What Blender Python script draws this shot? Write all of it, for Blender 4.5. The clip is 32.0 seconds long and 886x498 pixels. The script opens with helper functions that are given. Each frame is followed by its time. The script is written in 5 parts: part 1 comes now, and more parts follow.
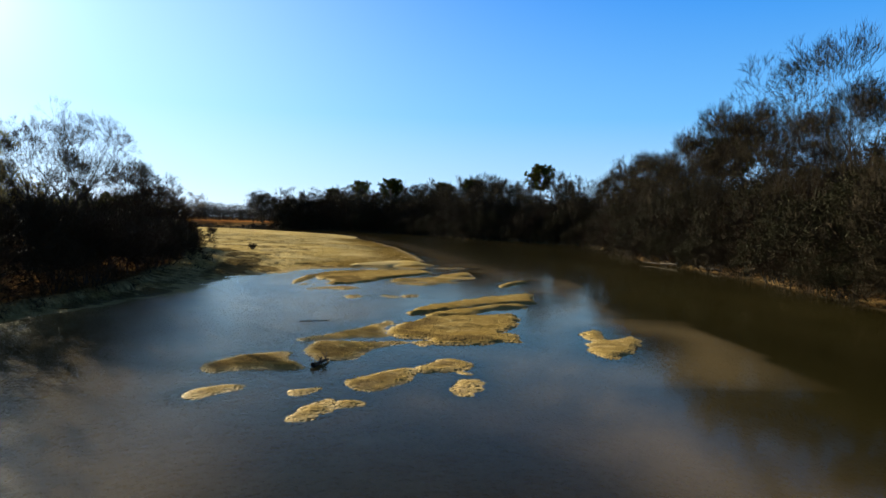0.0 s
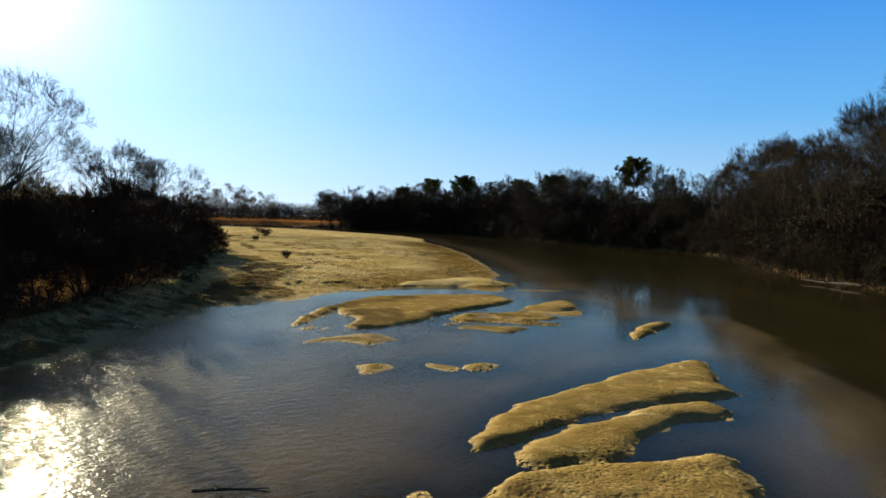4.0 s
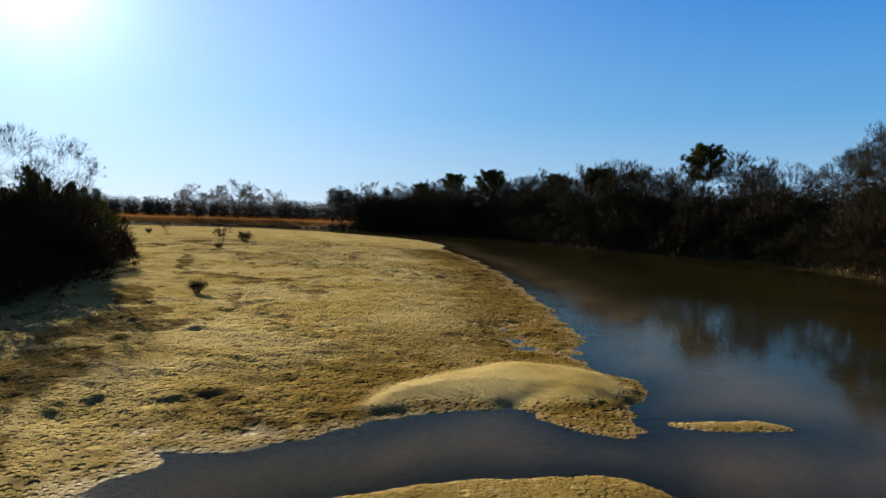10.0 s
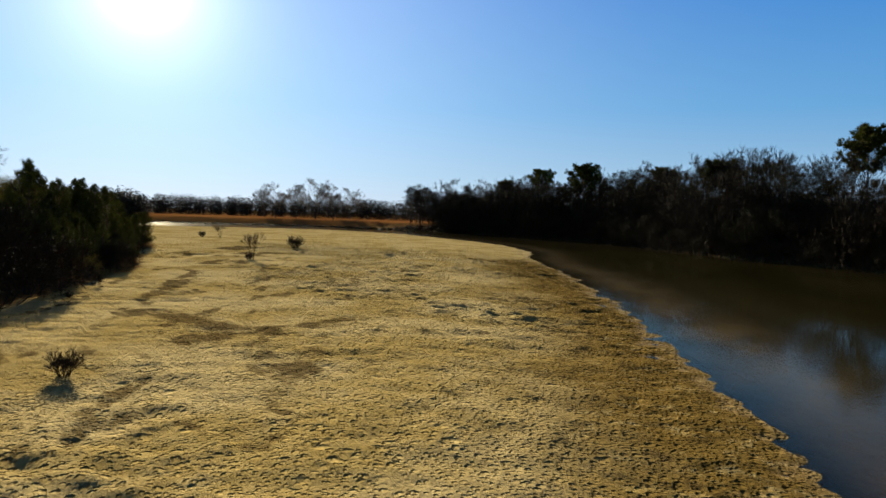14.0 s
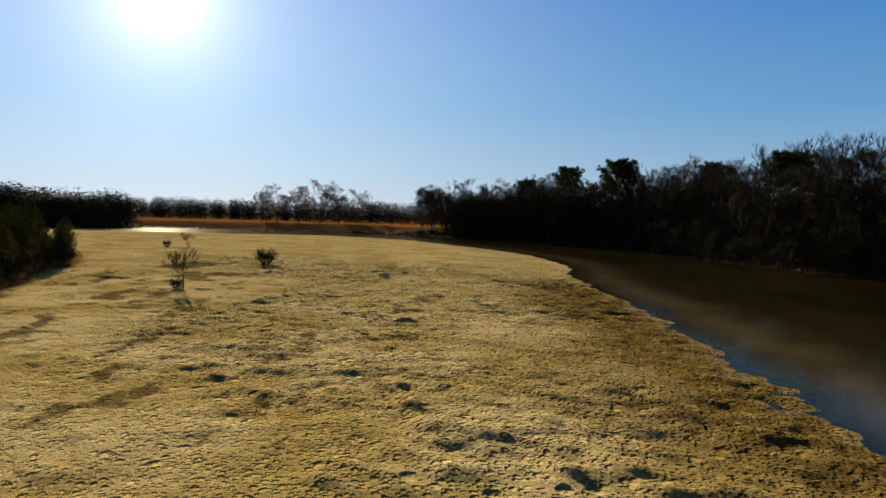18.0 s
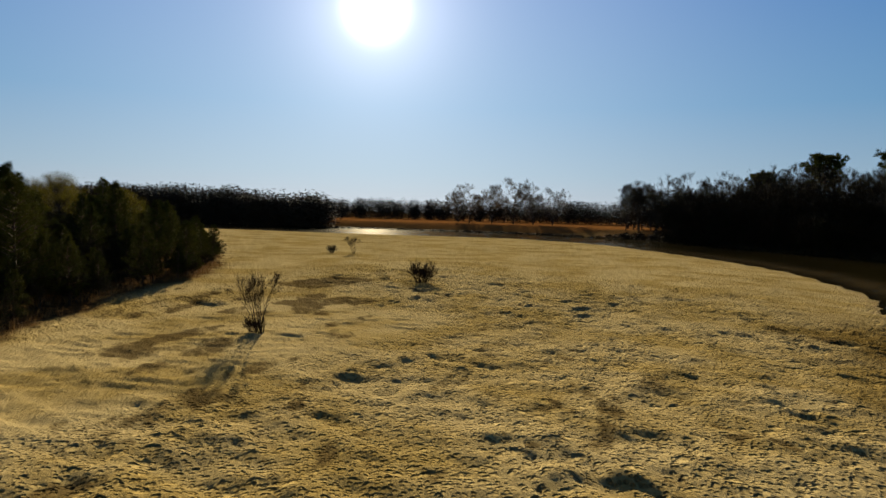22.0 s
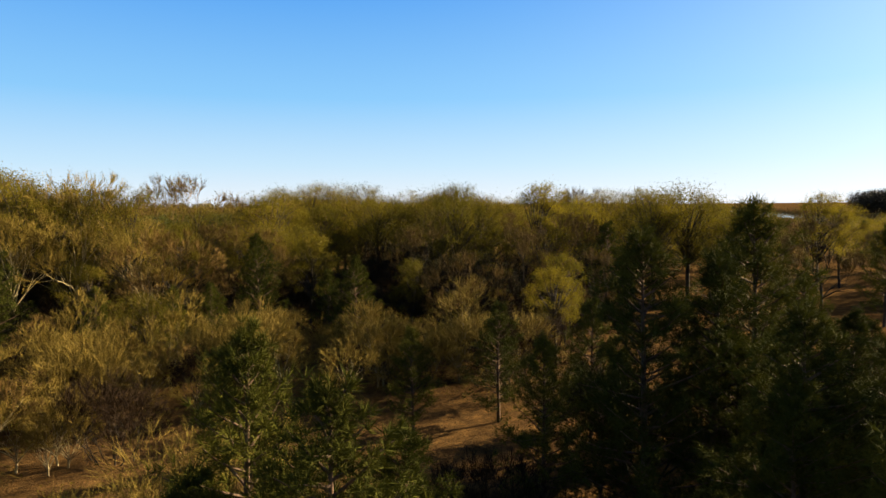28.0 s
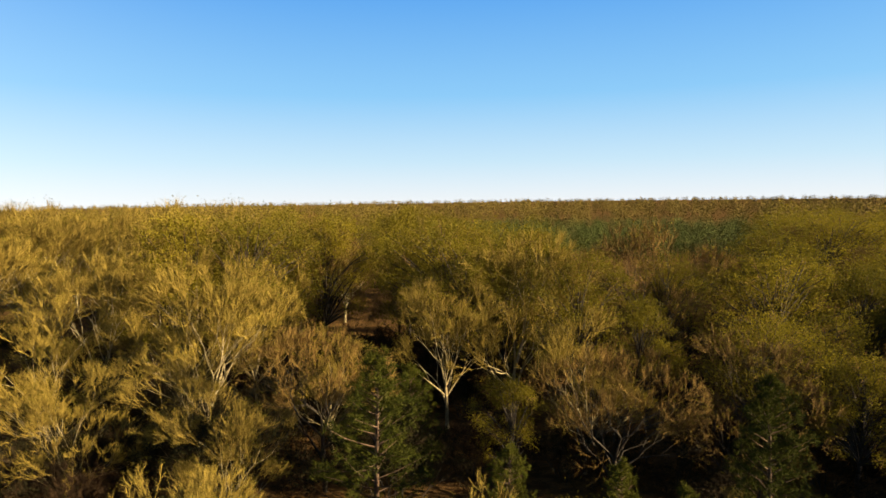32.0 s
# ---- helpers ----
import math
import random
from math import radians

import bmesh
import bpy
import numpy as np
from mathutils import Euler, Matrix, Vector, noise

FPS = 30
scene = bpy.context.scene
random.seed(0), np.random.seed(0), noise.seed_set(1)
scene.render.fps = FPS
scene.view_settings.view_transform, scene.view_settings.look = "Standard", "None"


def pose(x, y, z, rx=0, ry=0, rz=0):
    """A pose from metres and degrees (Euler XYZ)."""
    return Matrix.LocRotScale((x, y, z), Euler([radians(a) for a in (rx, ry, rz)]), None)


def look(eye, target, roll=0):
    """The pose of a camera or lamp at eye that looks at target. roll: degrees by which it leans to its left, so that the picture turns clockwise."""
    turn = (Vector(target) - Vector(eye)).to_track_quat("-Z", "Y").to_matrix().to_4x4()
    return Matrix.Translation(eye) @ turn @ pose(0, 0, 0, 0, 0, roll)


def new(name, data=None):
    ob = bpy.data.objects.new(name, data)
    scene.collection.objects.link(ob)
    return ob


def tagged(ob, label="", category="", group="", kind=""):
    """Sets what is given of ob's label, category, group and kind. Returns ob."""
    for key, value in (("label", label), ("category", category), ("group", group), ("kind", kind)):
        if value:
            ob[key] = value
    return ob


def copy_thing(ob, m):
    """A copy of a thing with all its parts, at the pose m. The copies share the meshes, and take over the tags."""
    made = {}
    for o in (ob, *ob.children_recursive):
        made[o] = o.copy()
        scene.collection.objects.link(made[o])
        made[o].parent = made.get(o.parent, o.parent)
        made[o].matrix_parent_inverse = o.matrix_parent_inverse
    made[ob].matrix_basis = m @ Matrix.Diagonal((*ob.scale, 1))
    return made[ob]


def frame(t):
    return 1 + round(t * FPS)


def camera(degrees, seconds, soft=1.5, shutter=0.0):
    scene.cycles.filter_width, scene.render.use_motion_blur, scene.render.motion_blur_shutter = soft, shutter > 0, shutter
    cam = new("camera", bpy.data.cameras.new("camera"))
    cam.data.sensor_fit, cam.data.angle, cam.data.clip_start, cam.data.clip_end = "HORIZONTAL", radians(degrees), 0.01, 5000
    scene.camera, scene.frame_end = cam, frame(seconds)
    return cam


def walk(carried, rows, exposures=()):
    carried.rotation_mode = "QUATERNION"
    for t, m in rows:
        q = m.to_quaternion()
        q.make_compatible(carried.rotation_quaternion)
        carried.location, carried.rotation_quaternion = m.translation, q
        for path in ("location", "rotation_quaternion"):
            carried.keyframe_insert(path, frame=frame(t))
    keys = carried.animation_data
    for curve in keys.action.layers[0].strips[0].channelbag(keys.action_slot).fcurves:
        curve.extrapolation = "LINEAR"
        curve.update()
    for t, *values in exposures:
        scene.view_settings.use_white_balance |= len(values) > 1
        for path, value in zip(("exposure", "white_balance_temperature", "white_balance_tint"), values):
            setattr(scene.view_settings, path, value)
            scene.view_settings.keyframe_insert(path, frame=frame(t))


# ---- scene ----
cam = camera(69.7, 32.0)
PATH = [
    (0, (1.36, 1.45, 6.27), (0.92, 21.43, 5.42), 1.49),
    (0.5, (1.33, 4.35, 6.20), (0.91, 24.33, 5.38), 1.47),
    (1, (1.23, 7.29, 6.16), (0.44, 27.26, 5.35), 1.61),
    (1.5, (1.04, 10.21, 6.15), (-0.22, 30.15, 5.34), 1.59),
    (2, (0.82, 13.29, 6.18), (-0.84, 33.20, 5.36), 1.68),
    (2.5, (0.46, 16.26, 6.27), (-1.22, 36.17, 5.45), 1.85),
    (3, (0.03, 19.23, 6.39), (-1.78, 39.13, 5.56), 1.95),
    (3.5, (-0.21, 22.46, 6.44), (-2.68, 42.29, 5.55), 1.96),
    (5.5, (-1.02, 36.75, 7.02), (-4.05, 56.49, 6.08), 1.22),
    (6, (-1.48, 39.80, 7.04), (-4.79, 59.50, 6.07), 1.29),
    (6.5, (-2.01, 42.70, 7.10), (-5.45, 62.38, 6.15), 1.60),
    (7, (-2.44, 45.79, 7.16), (-5.87, 65.47, 6.20), 1.56),
    (7.5, (-2.93, 48.79, 7.17), (-6.36, 68.47, 6.21), 1.62),
    (8, (-3.47, 51.73, 7.11), (-6.90, 71.41, 6.16), 1.81),
    (8.5, (-4.12, 54.59, 7.11), (-7.52, 74.28, 6.17), 1.90),
    (9, (-4.76, 57.58, 7.18), (-8.18, 77.26, 6.21), 1.88),
    (9.5, (-5.41, 60.48, 7.24), (-8.83, 80.16, 6.27), 1.96),
    (10, (-6.06, 63.51, 7.16), (-9.50, 83.19, 6.20), 1.73),
    (10.5, (-6.77, 66.61, 7.24), (-10.24, 86.28, 6.28), 1.59),
    (11, (-7.45, 69.81, 7.45), (-10.93, 89.49, 6.49), 1.66),
    (11.5, (-7.98, 72.74, 7.61), (-11.43, 92.41, 6.64), 1.69),
    (12, (-8.58, 75.85, 7.68), (-11.99, 95.53, 6.72), 1.82),
    (12.5, (-9.12, 79.08, 7.81), (-12.52, 98.76, 6.84), 1.90),
    (13, (-9.66, 82.48, 7.80), (-13.07, 102.16, 6.82), 1.78),
    (13.5, (-10.28, 85.88, 7.84), (-14.34, 105.43, 6.83), 1.73),
    (14, (-11.07, 89.30, 7.81), (-17.10, 108.34, 6.74), 1.63),
    (14.5, (-12.09, 92.45, 7.82), (-18.24, 111.45, 6.76), 1.69),
    (16.5, (-16.21, 106.13, 7.77), (-22.71, 125.01, 6.73), 1.38),
    (17, (-17.41, 109.53, 7.91), (-23.88, 128.43, 6.89), 1.32),
    (17.5, (-18.70, 112.81, 8.03), (-25.12, 131.72, 7.02), 1.36),
    (18, (-19.76, 116.22, 8.28), (-26.21, 135.13, 7.27), 1.37),
    (18.5, (-20.93, 119.60, 8.51), (-27.34, 138.51, 7.48), 1.52),
    (19, (-22.11, 122.85, 8.59), (-28.49, 141.78, 7.58), 1.60),
    (19.5, (-23.27, 125.93, 8.58), (-30.05, 144.72, 7.56), 1.56),
    (20, (-24.44, 129.10, 8.57), (-31.75, 147.69, 7.54), 1.52),
    (20.5, (-25.62, 132.31, 8.63), (-33.93, 150.47, 7.57), 1.47),
    (21, (-27.12, 135.36, 8.55), (-36.54, 152.97, 7.49), 1.40),
    (21.5, (-28.82, 138.30, 8.54), (-39.40, 155.23, 7.43), 1.28),
    (22, (-30.81, 140.95, 8.52), (-42.69, 157.00, 7.37), 1.34),
    (22.5, (-33.01, 143.45, 8.43), (-45.64, 158.92, 7.27), 1.47),
    (23, (-35.16, 145.86, 8.86), (-48.51, 160.70, 7.64), 1.73),
    (23.5, (-37.62, 148.21, 9.53), (-53.34, 160.52, 8.21), 1.65),
    (24, (-40.56, 150.10, 10.07), (-58.17, 159.49, 8.71), 1.31),
    (24.5, (-43.63, 151.40, 10.65), (-62.43, 158.10, 9.26), 1.01),
    (25, (-47.02, 152.33, 11.18), (-66.58, 156.27, 9.80), 0.76),
    (25.5, (-50.08, 152.81, 11.85), (-69.96, 154.49, 10.42), 0.69),
    (27.5, (-63.81, 153.97, 13.37), (-83.47, 150.56, 11.94), -0.46),
    (28, (-67.11, 153.15, 13.90), (-86.05, 146.89, 12.48), -0.59),
    (28.5, (-70.19, 151.84, 14.59), (-88.05, 142.94, 13.16), -0.77),
    (29, (-73.17, 149.99, 15.23), (-89.61, 138.68, 13.84), -0.75),
    (29.5, (-76.03, 147.85, 15.84), (-90.65, 134.28, 14.46), -0.81),
    (30, (-78.67, 145.38, 16.48), (-91.14, 129.81, 15.09), -0.92),
    (30.5, (-80.85, 142.62, 17.05), (-91.37, 125.67, 15.65), -0.99),
    (31, (-82.23, 140.49, 17.70), (-92.62, 123.46, 16.29), -1.04),
    (31.5, (-82.61, 140.14, 18.44), (-92.99, 123.10, 16.95), -0.92),
    (32, (-82.60, 140.11, 19.11), (-93.02, 123.11, 17.60), -0.75),
]
walk(cam, [(t, look(eye, target, roll)) for t, eye, target, roll in PATH],
     [(0, 1.98, 6050, 7), (5, 1.76, 6050, 7), (10, 1.54, 6100, 7), (15, 1.44, 6300, 9), (17, 1.36, 6500, 10), (22, 1.06, 6720, 10), (24, 1.0, 6720, 10),
      (25.2, 1.5, 6800, 10), (28, 2.2, 7450, 13), (32, 2.2, 7700, 12)])

# ---- light ----
SUN_AZ, SUN_EL = 42.9, 17.2          # degrees left of +y, above the horizon
TO_SUN = Vector((-math.sin(radians(SUN_AZ)) * math.cos(radians(SUN_EL)),
                 math.cos(radians(SUN_AZ)) * math.cos(radians(SUN_EL)), math.sin(radians(SUN_EL))))
world = bpy.data.worlds.new("sky")
scene.world = world
world.use_nodes = True
wn, wl = world.node_tree.nodes, world.node_tree.links
sky = wn.new("ShaderNodeTexSky")
sky.sky_type, sky.sun_disc = "NISHITA", False
sky.sun_elevation, sky.sun_rotation = radians(SUN_EL), radians(-SUN_AZ)
sky.air_density, sky.dust_density, sky.ozone_density, sky.altitude = 1.0, 0.12, 3.0, 60
wn["Background"].inputs[1].default_value = 0.44


def sky_mix(kind, a, b, fac=1.0):
    m = wn.new("ShaderNodeMix")
    m.data_type, m.blend_type = "RGBA", kind
    m.inputs["Factor"].default_value = fac
    for sock, v in ((m.inputs["A"], a), (m.inputs["B"], b)):
        if isinstance(v, tuple):
            sock.default_value = v
        else:
            wl.new(v, sock)
    return m.outputs["Result"]


# clear winter sky: pale at the horizon, deep blue above, with the sun's white aureole
way = wn.new("ShaderNodeTexCoord").outputs["Generated"]
split = wn.new("ShaderNodeSeparateXYZ")
wl.new(way, split.inputs[0])
blue = wn.new("ShaderNodeValToRGB")
wl.new(split.outputs["Z"], blue.inputs[0])
while len(blue.color_ramp.elements) < 6:
    blue.color_ramp.elements.new(0.5)
for e, (at, col) in zip(blue.color_ramp.elements, ((0.0, (0.37, 0.44, 0.53)), (0.06, (0.245, 0.388, 0.53)), (0.16, (0.104, 0.29, 0.525)),
                                                   (0.34, (0.022, 0.165, 0.48)), (0.5, (0.024, 0.07, 0.16)), (1.0, (0.014, 0.032, 0.07)))):
    e.position, e.color = at, (*col, 1)
turn_to = wn.new("ShaderNodeVectorMath")
turn_to.operation = "DOT_PRODUCT"
wl.new(way, turn_to.inputs[0])
turn_to.inputs[1].default_value = TO_SUN
shine = blue.outputs[0]
for sharp, much in ((2600, 7.0), (350, 0.3), (110, 0.32), (12, 0.20), (4, 0.16)):
    p = wn.new("ShaderNodeMath")
    p.operation, p.use_clamp = "POWER", True
    wl.new(turn_to.outputs["Value"], p.inputs[0])
    p.inputs[1].default_value = sharp
    shine = sky_mix("ADD", shine, sky_mix("MULTIPLY", p.outputs[0], (much * (0.92 if sharp < 50 else 1.0), much * 0.97, much, 1)))
haze = sky_mix("MULTIPLY", sky.outputs[0], (0.004, 0.004, 0.004, 1))
wl.new(sky_mix("ADD", shine, haze), wn["Background"].inputs[0])
sun = new("sun", bpy.data.lights.new("sun", "SUN"))
sun.data.energy, sun.data.angle, sun.data.color = 5.0, radians(0.6), (1.0, 0.86, 0.60)
sun.matrix_world = look(TO_SUN * 200, (0, 0, 0))


# ---- materials ----
def material(name, rough=0.9, spec=0.3):
    m = bpy.data.materials.new(name)
    m.use_nodes = True
    b = m.node_tree.nodes["Principled BSDF"]
    b.inputs["Roughness"].default_value = rough
    b.inputs["Specular IOR Level"].default_value = spec
    return m, m.node_tree.nodes, m.node_tree.links, b


def noise_node(n, l, scale, detail=3.0, rough=0.55, vec=None, stretch=None):
    t = n.new("ShaderNodeTexNoise")
    t.inputs["Scale"].default_value, t.inputs["Detail"].default_value, t.inputs["Roughness"].default_value = scale, detail, rough
    if vec is not None:
        if stretch:
            mp = n.new("ShaderNodeMapping")
            mp.vector_type = "TEXTURE"
            mp.inputs["Rotation"].default_value = (0, 0, radians(stretch[0]))
            mp.inputs["Scale"].default_value = (stretch[1], stretch[2], 1)
            l.new(vec, mp.inputs[0])
            vec = mp.outputs[0]
        l.new(vec, t.inputs["Vector"])
    return t.outputs["Fac"]


def ramp(n, l, fac, lo, hi):
    r = n.new("ShaderNodeMapRange")
    r.interpolation_type = "SMOOTHSTEP"
    r.inputs["From Min"].default_value, r.inputs["From Max"].default_value = lo, hi
    l.new(fac, r.inputs["Value"])
    return r.outputs["Result"]


def mix(n, l, fac, a, b):
    m = n.new("ShaderNodeMix")
    m.data_type = "RGBA"
    for sock, v in ((m.inputs["Factor"], fac), (m.inputs["A"], a), (m.inputs["B"], b)):
        if isinstance(v, (int, float)):
            sock.default_value = v
        elif isinstance(v, tuple):
            sock.default_value = (*v, 1)
        else:
            l.new(v, sock)
    return m.outputs["Result"]


def maths(n, l, op, a, b=0.0):
    m = n.new("ShaderNodeMath")
    m.operation = op
    for sock, v in zip(m.inputs, (a, b)):
        if isinstance(v, (int, float)):
            sock.default_value = v
        else:
            l.new(v, sock)
    return m.outputs[0]


def attr(n, name):
    a = n.new("ShaderNodeAttribute")
    a.attribute_name = name
    return a.outputs["Fac"]


def bumps(n, l, bsdf, height, strength, distance, under=None):
    b = n.new("ShaderNodeBump")
    b.inputs["Strength"].default_value, b.inputs["Distance"].default_value = strength, distance
    l.new(height, b.inputs["Height"])
    if under is not None:
        l.new(under, b.inputs["Normal"])
    l.new(b.outputs[0], bsdf.inputs["Normal"])
    return b.outputs[0]


def ground_material():
    m, n, l, b = material("sand_and_litter", 0.95, 0.0)
    pos = n.new("ShaderNodeNewGeometry").outputs["Position"]
    xyz = n.new("ShaderNodeSeparateXYZ")
    l.new(pos, xyz.inputs[0])
    fine, mid, big = noise_node(n, l, 9.0, 4, 0.65, pos), noise_node(n, l, 1.3, 4, 0.6, pos), noise_node(n, l, 0.12, 4, 0.6, pos)
    sand = mix(n, l, ramp(n, l, mid, 0.3, 0.7), (0.315, 0.233, 0.088), (0.258, 0.183, 0.061))
    sand = mix(n, l, ramp(n, l, big, 0.38, 0.6), sand, (0.38, 0.295, 0.138))
    sand = mix(n, l, maths(n, l, "MULTIPLY", ramp(n, l, fine, 0.45, 0.8), 0.5), sand, (0.16, 0.112, 0.038))
    gravel = mix(n, l, ramp(n, l, fine, 0.35, 0.65), (0.046, 0.031, 0.013), (0.10, 0.068, 0.027))
    sand = mix(n, l, maths(n, l, "MULTIPLY", attr(n, "damp"), ramp(n, l, mid, 0.15, 0.5)), sand, (0.125, 0.081, 0.022))
    wet_noise = maths(n, l, "ADD", xyz.outputs["Z"], maths(n, l, "MULTIPLY", maths(n, l, "SUBTRACT", mid, 0.5), 0.16))
    wet = ramp(n, l, wet_noise, 0.11, -0.02)
    sand = mix(n, l, maths(n, l, "MULTIPLY", wet, 0.5), sand, (0.19, 0.12, 0.04))
    torn = maths(n, l, "ADD", maths(n, l, "MULTIPLY", maths(n, l, "SUBTRACT", noise_node(n, l, 5.0, 4, 0.7, pos), 0.5), 0.9),
                 maths(n, l, "MULTIPLY", maths(n, l, "SUBTRACT", noise_node(n, l, 1.1, 4, 0.6, pos, (-30, 3.2, 1.0)), 0.5), 2.4))
    stones = ramp(n, l, maths(n, l, "ADD", attr(n, "gravel"), torn), 0.25, 1.0)
    sand = mix(n, l, maths(n, l, "MULTIPLY", stones, 0.85), sand, gravel)
    litter = mix(n, l, ramp(n, l, mid, 0.35, 0.7), (0.06, 0.034, 0.014), (0.13, 0.072, 0.026))
    litter = mix(n, l, ramp(n, l, fine, 0.4, 0.75), litter, (0.04, 0.026, 0.014))
    col = mix(n, l, attr(n, "litter"), sand, litter)
    field = mix(n, l, ramp(n, l, mid, 0.3, 0.7), (0.20, 0.085, 0.024), (0.13, 0.06, 0.02))
    col = mix(n, l, attr(n, "field"), col, field)
    l.new(col, b.inputs["Base Color"])
    # small hollows of many sizes, in clusters, on a crusted surface
    shift = n.new("ShaderNodeTexNoise")
    shift.inputs["Scale"].default_value, shift.inputs["Detail"].default_value = 1.7, 3.0
    l.new(pos, shift.inputs["Vector"])
    bent = n.new("ShaderNodeMixRGB")
    bent.blend_type = "ADD"
    bent.inputs[0].default_value = 0.16
    l.new(pos, bent.inputs[1]), l.new(shift.outputs["Color"], bent.inputs[2])
    relief = maths(n, l, "MULTIPLY", fine, 0.075)
    relief = maths(n, l, "ADD", relief, maths(n, l, "MULTIPLY", noise_node(n, l, 28.0, 3, 0.6, pos), 0.022))
    relief = maths(n, l, "ADD", relief, maths(n, l, "MULTIPLY", noise_node(n, l, 2.6, 3, 0.6, pos, (-40, 2.8, 1.0)), 0.17))
    for scale, deep, lo, hi, where, near, some in ((4.2, 0.42, 0.05, 0.38, 0.6, 0.42, 0.10), (2.4, 0.55, 0.08, 0.36, 0.45, 0.45, 0.35), (1.1, 0.45, 0.05, 0.36, 0.23, 0.52, 0.5)):
        cell = n.new("ShaderNodeTexVoronoi")
        cell.voronoi_dimensions = "2D"
        cell.inputs["Scale"].default_value = scale
        l.new(bent.outputs[0], cell.inputs["Vector"])
        chance = n.new("ShaderNodeSeparateColor")
        l.new(cell.outputs["Color"], chance.inputs[0])
        bowl = maths(n, l, "SUBTRACT", ramp(n, l, cell.outputs["Distance"], lo, hi), 1.0)
        spots = maths(n, l, "MULTIPLY", ramp(n, l, noise_node(n, l, where, 3, 0.6, pos), near - 0.07, near + 0.07), attr(n, "trod"))
        spots = maths(n, l, "MULTIPLY", spots, ramp(n, l, chance.outputs[0], some, some + 0.3))
        relief = maths(n, l, "ADD", relief, maths(n, l, "MULTIPLY", maths(n, l, "MULTIPLY", bowl, deep), spots))
    bumps(n, l, b, relief, 1.0, 1.0)
    rough = mix(n, l, wet, (0.95, 0.95, 0.95), (0.7, 0.7, 0.7))
    l.new(rough, b.inputs["Roughness"])
    l.new(maths(n, l, "MULTIPLY", wet, 0.04), b.inputs["Specular IOR Level"])
    return m


def water_material():
    """Shallow silty water: clear at the edges, murky where it is deep, with a rippled skin."""
    m, n, l, b = material("river_water", 0.9, 0.0)
    pos = n.new("ShaderNodeNewGeometry").outputs["Position"]
    silt = noise_node(n, l, 0.07, 4, 0.55, pos, (100, 3.0, 1.0))
    plume = noise_node(n, l, 0.22, 4, 0.6, pos, (70, 2.6, 1.0))
    deep = ramp(n, l, attr(n, "murk"), 0.55, 0.95)
    shallow = mix(n, l, ramp(n, l, plume, 0.35, 0.65), (0.050, 0.039, 0.022), (0.095, 0.070, 0.036))
    olive = mix(n, l, ramp(n, l, silt, 0.3, 0.7), (0.007, 0.006, 0.0018), (0.014, 0.0115, 0.0035))
    l.new(mix(n, l, deep, shallow, olive), b.inputs["Base Color"])
    small, wide = noise_node(n, l, 3.6, 3, 0.65, pos, (35, 1.6, 1.0)), noise_node(n, l, 0.5, 2, 0.5, pos)
    calm = ramp(n, l, noise_node(n, l, 0.09, 3, 0.5, pos, (100, 2, 1)), 0.40, 0.62)
    lively = maths(n, l, "ADD", maths(n, l, "MULTIPLY", maths(n, l, "SUBTRACT", 1.0, attr(n, "murk")), 0.45), maths(n, l, "ADD", maths(n, l, "MULTIPLY", calm, 0.2), maths(n, l, "MULTIPLY", attr(n, "riffle"), 2.6)))
    first = bumps(n, l, b, maths(n, l, "MULTIPLY", small, lively), 0.35, 0.05)
    skin = bumps(n, l, b, wide, 0.03, 0.12, first)
    clear = n.new("ShaderNodeBsdfTransparent")
    clear.inputs[0].default_value = (0.86, 0.76, 0.58, 1)
    body = n.new("ShaderNodeMixShader")
    l.new(attr(n, "murk"), body.inputs[0]), l.new(clear.outputs[0], body.inputs[1]), l.new(b.outputs[0], body.inputs[2])
    gloss = n.new("ShaderNodeBsdfGlossy")
    gloss.inputs["Color"].default_value = (1.0, 0.97, 0.86, 1)
    l.new(maths(n, l, "ADD", maths(n, l, "MULTIPLY", attr(n, "riffle"), 0.14), 0.065), gloss.inputs["Roughness"])
    fres = n.new("ShaderNodeFresnel")
    fres.inputs["IOR"].default_value = 1.11
    l.new(skin, gloss.inputs["Normal"]), l.new(skin, fres.inputs["Normal"])
    both = n.new("ShaderNodeMixShader")
    l.new(fres.outputs[0], both.inputs[0]), l.new(body.outputs[0], both.inputs[1]), l.new(gloss.outputs[0], both.inputs[2])
    l.new(both.outputs[0], n["Material Output"].inputs["Surface"])
    return m


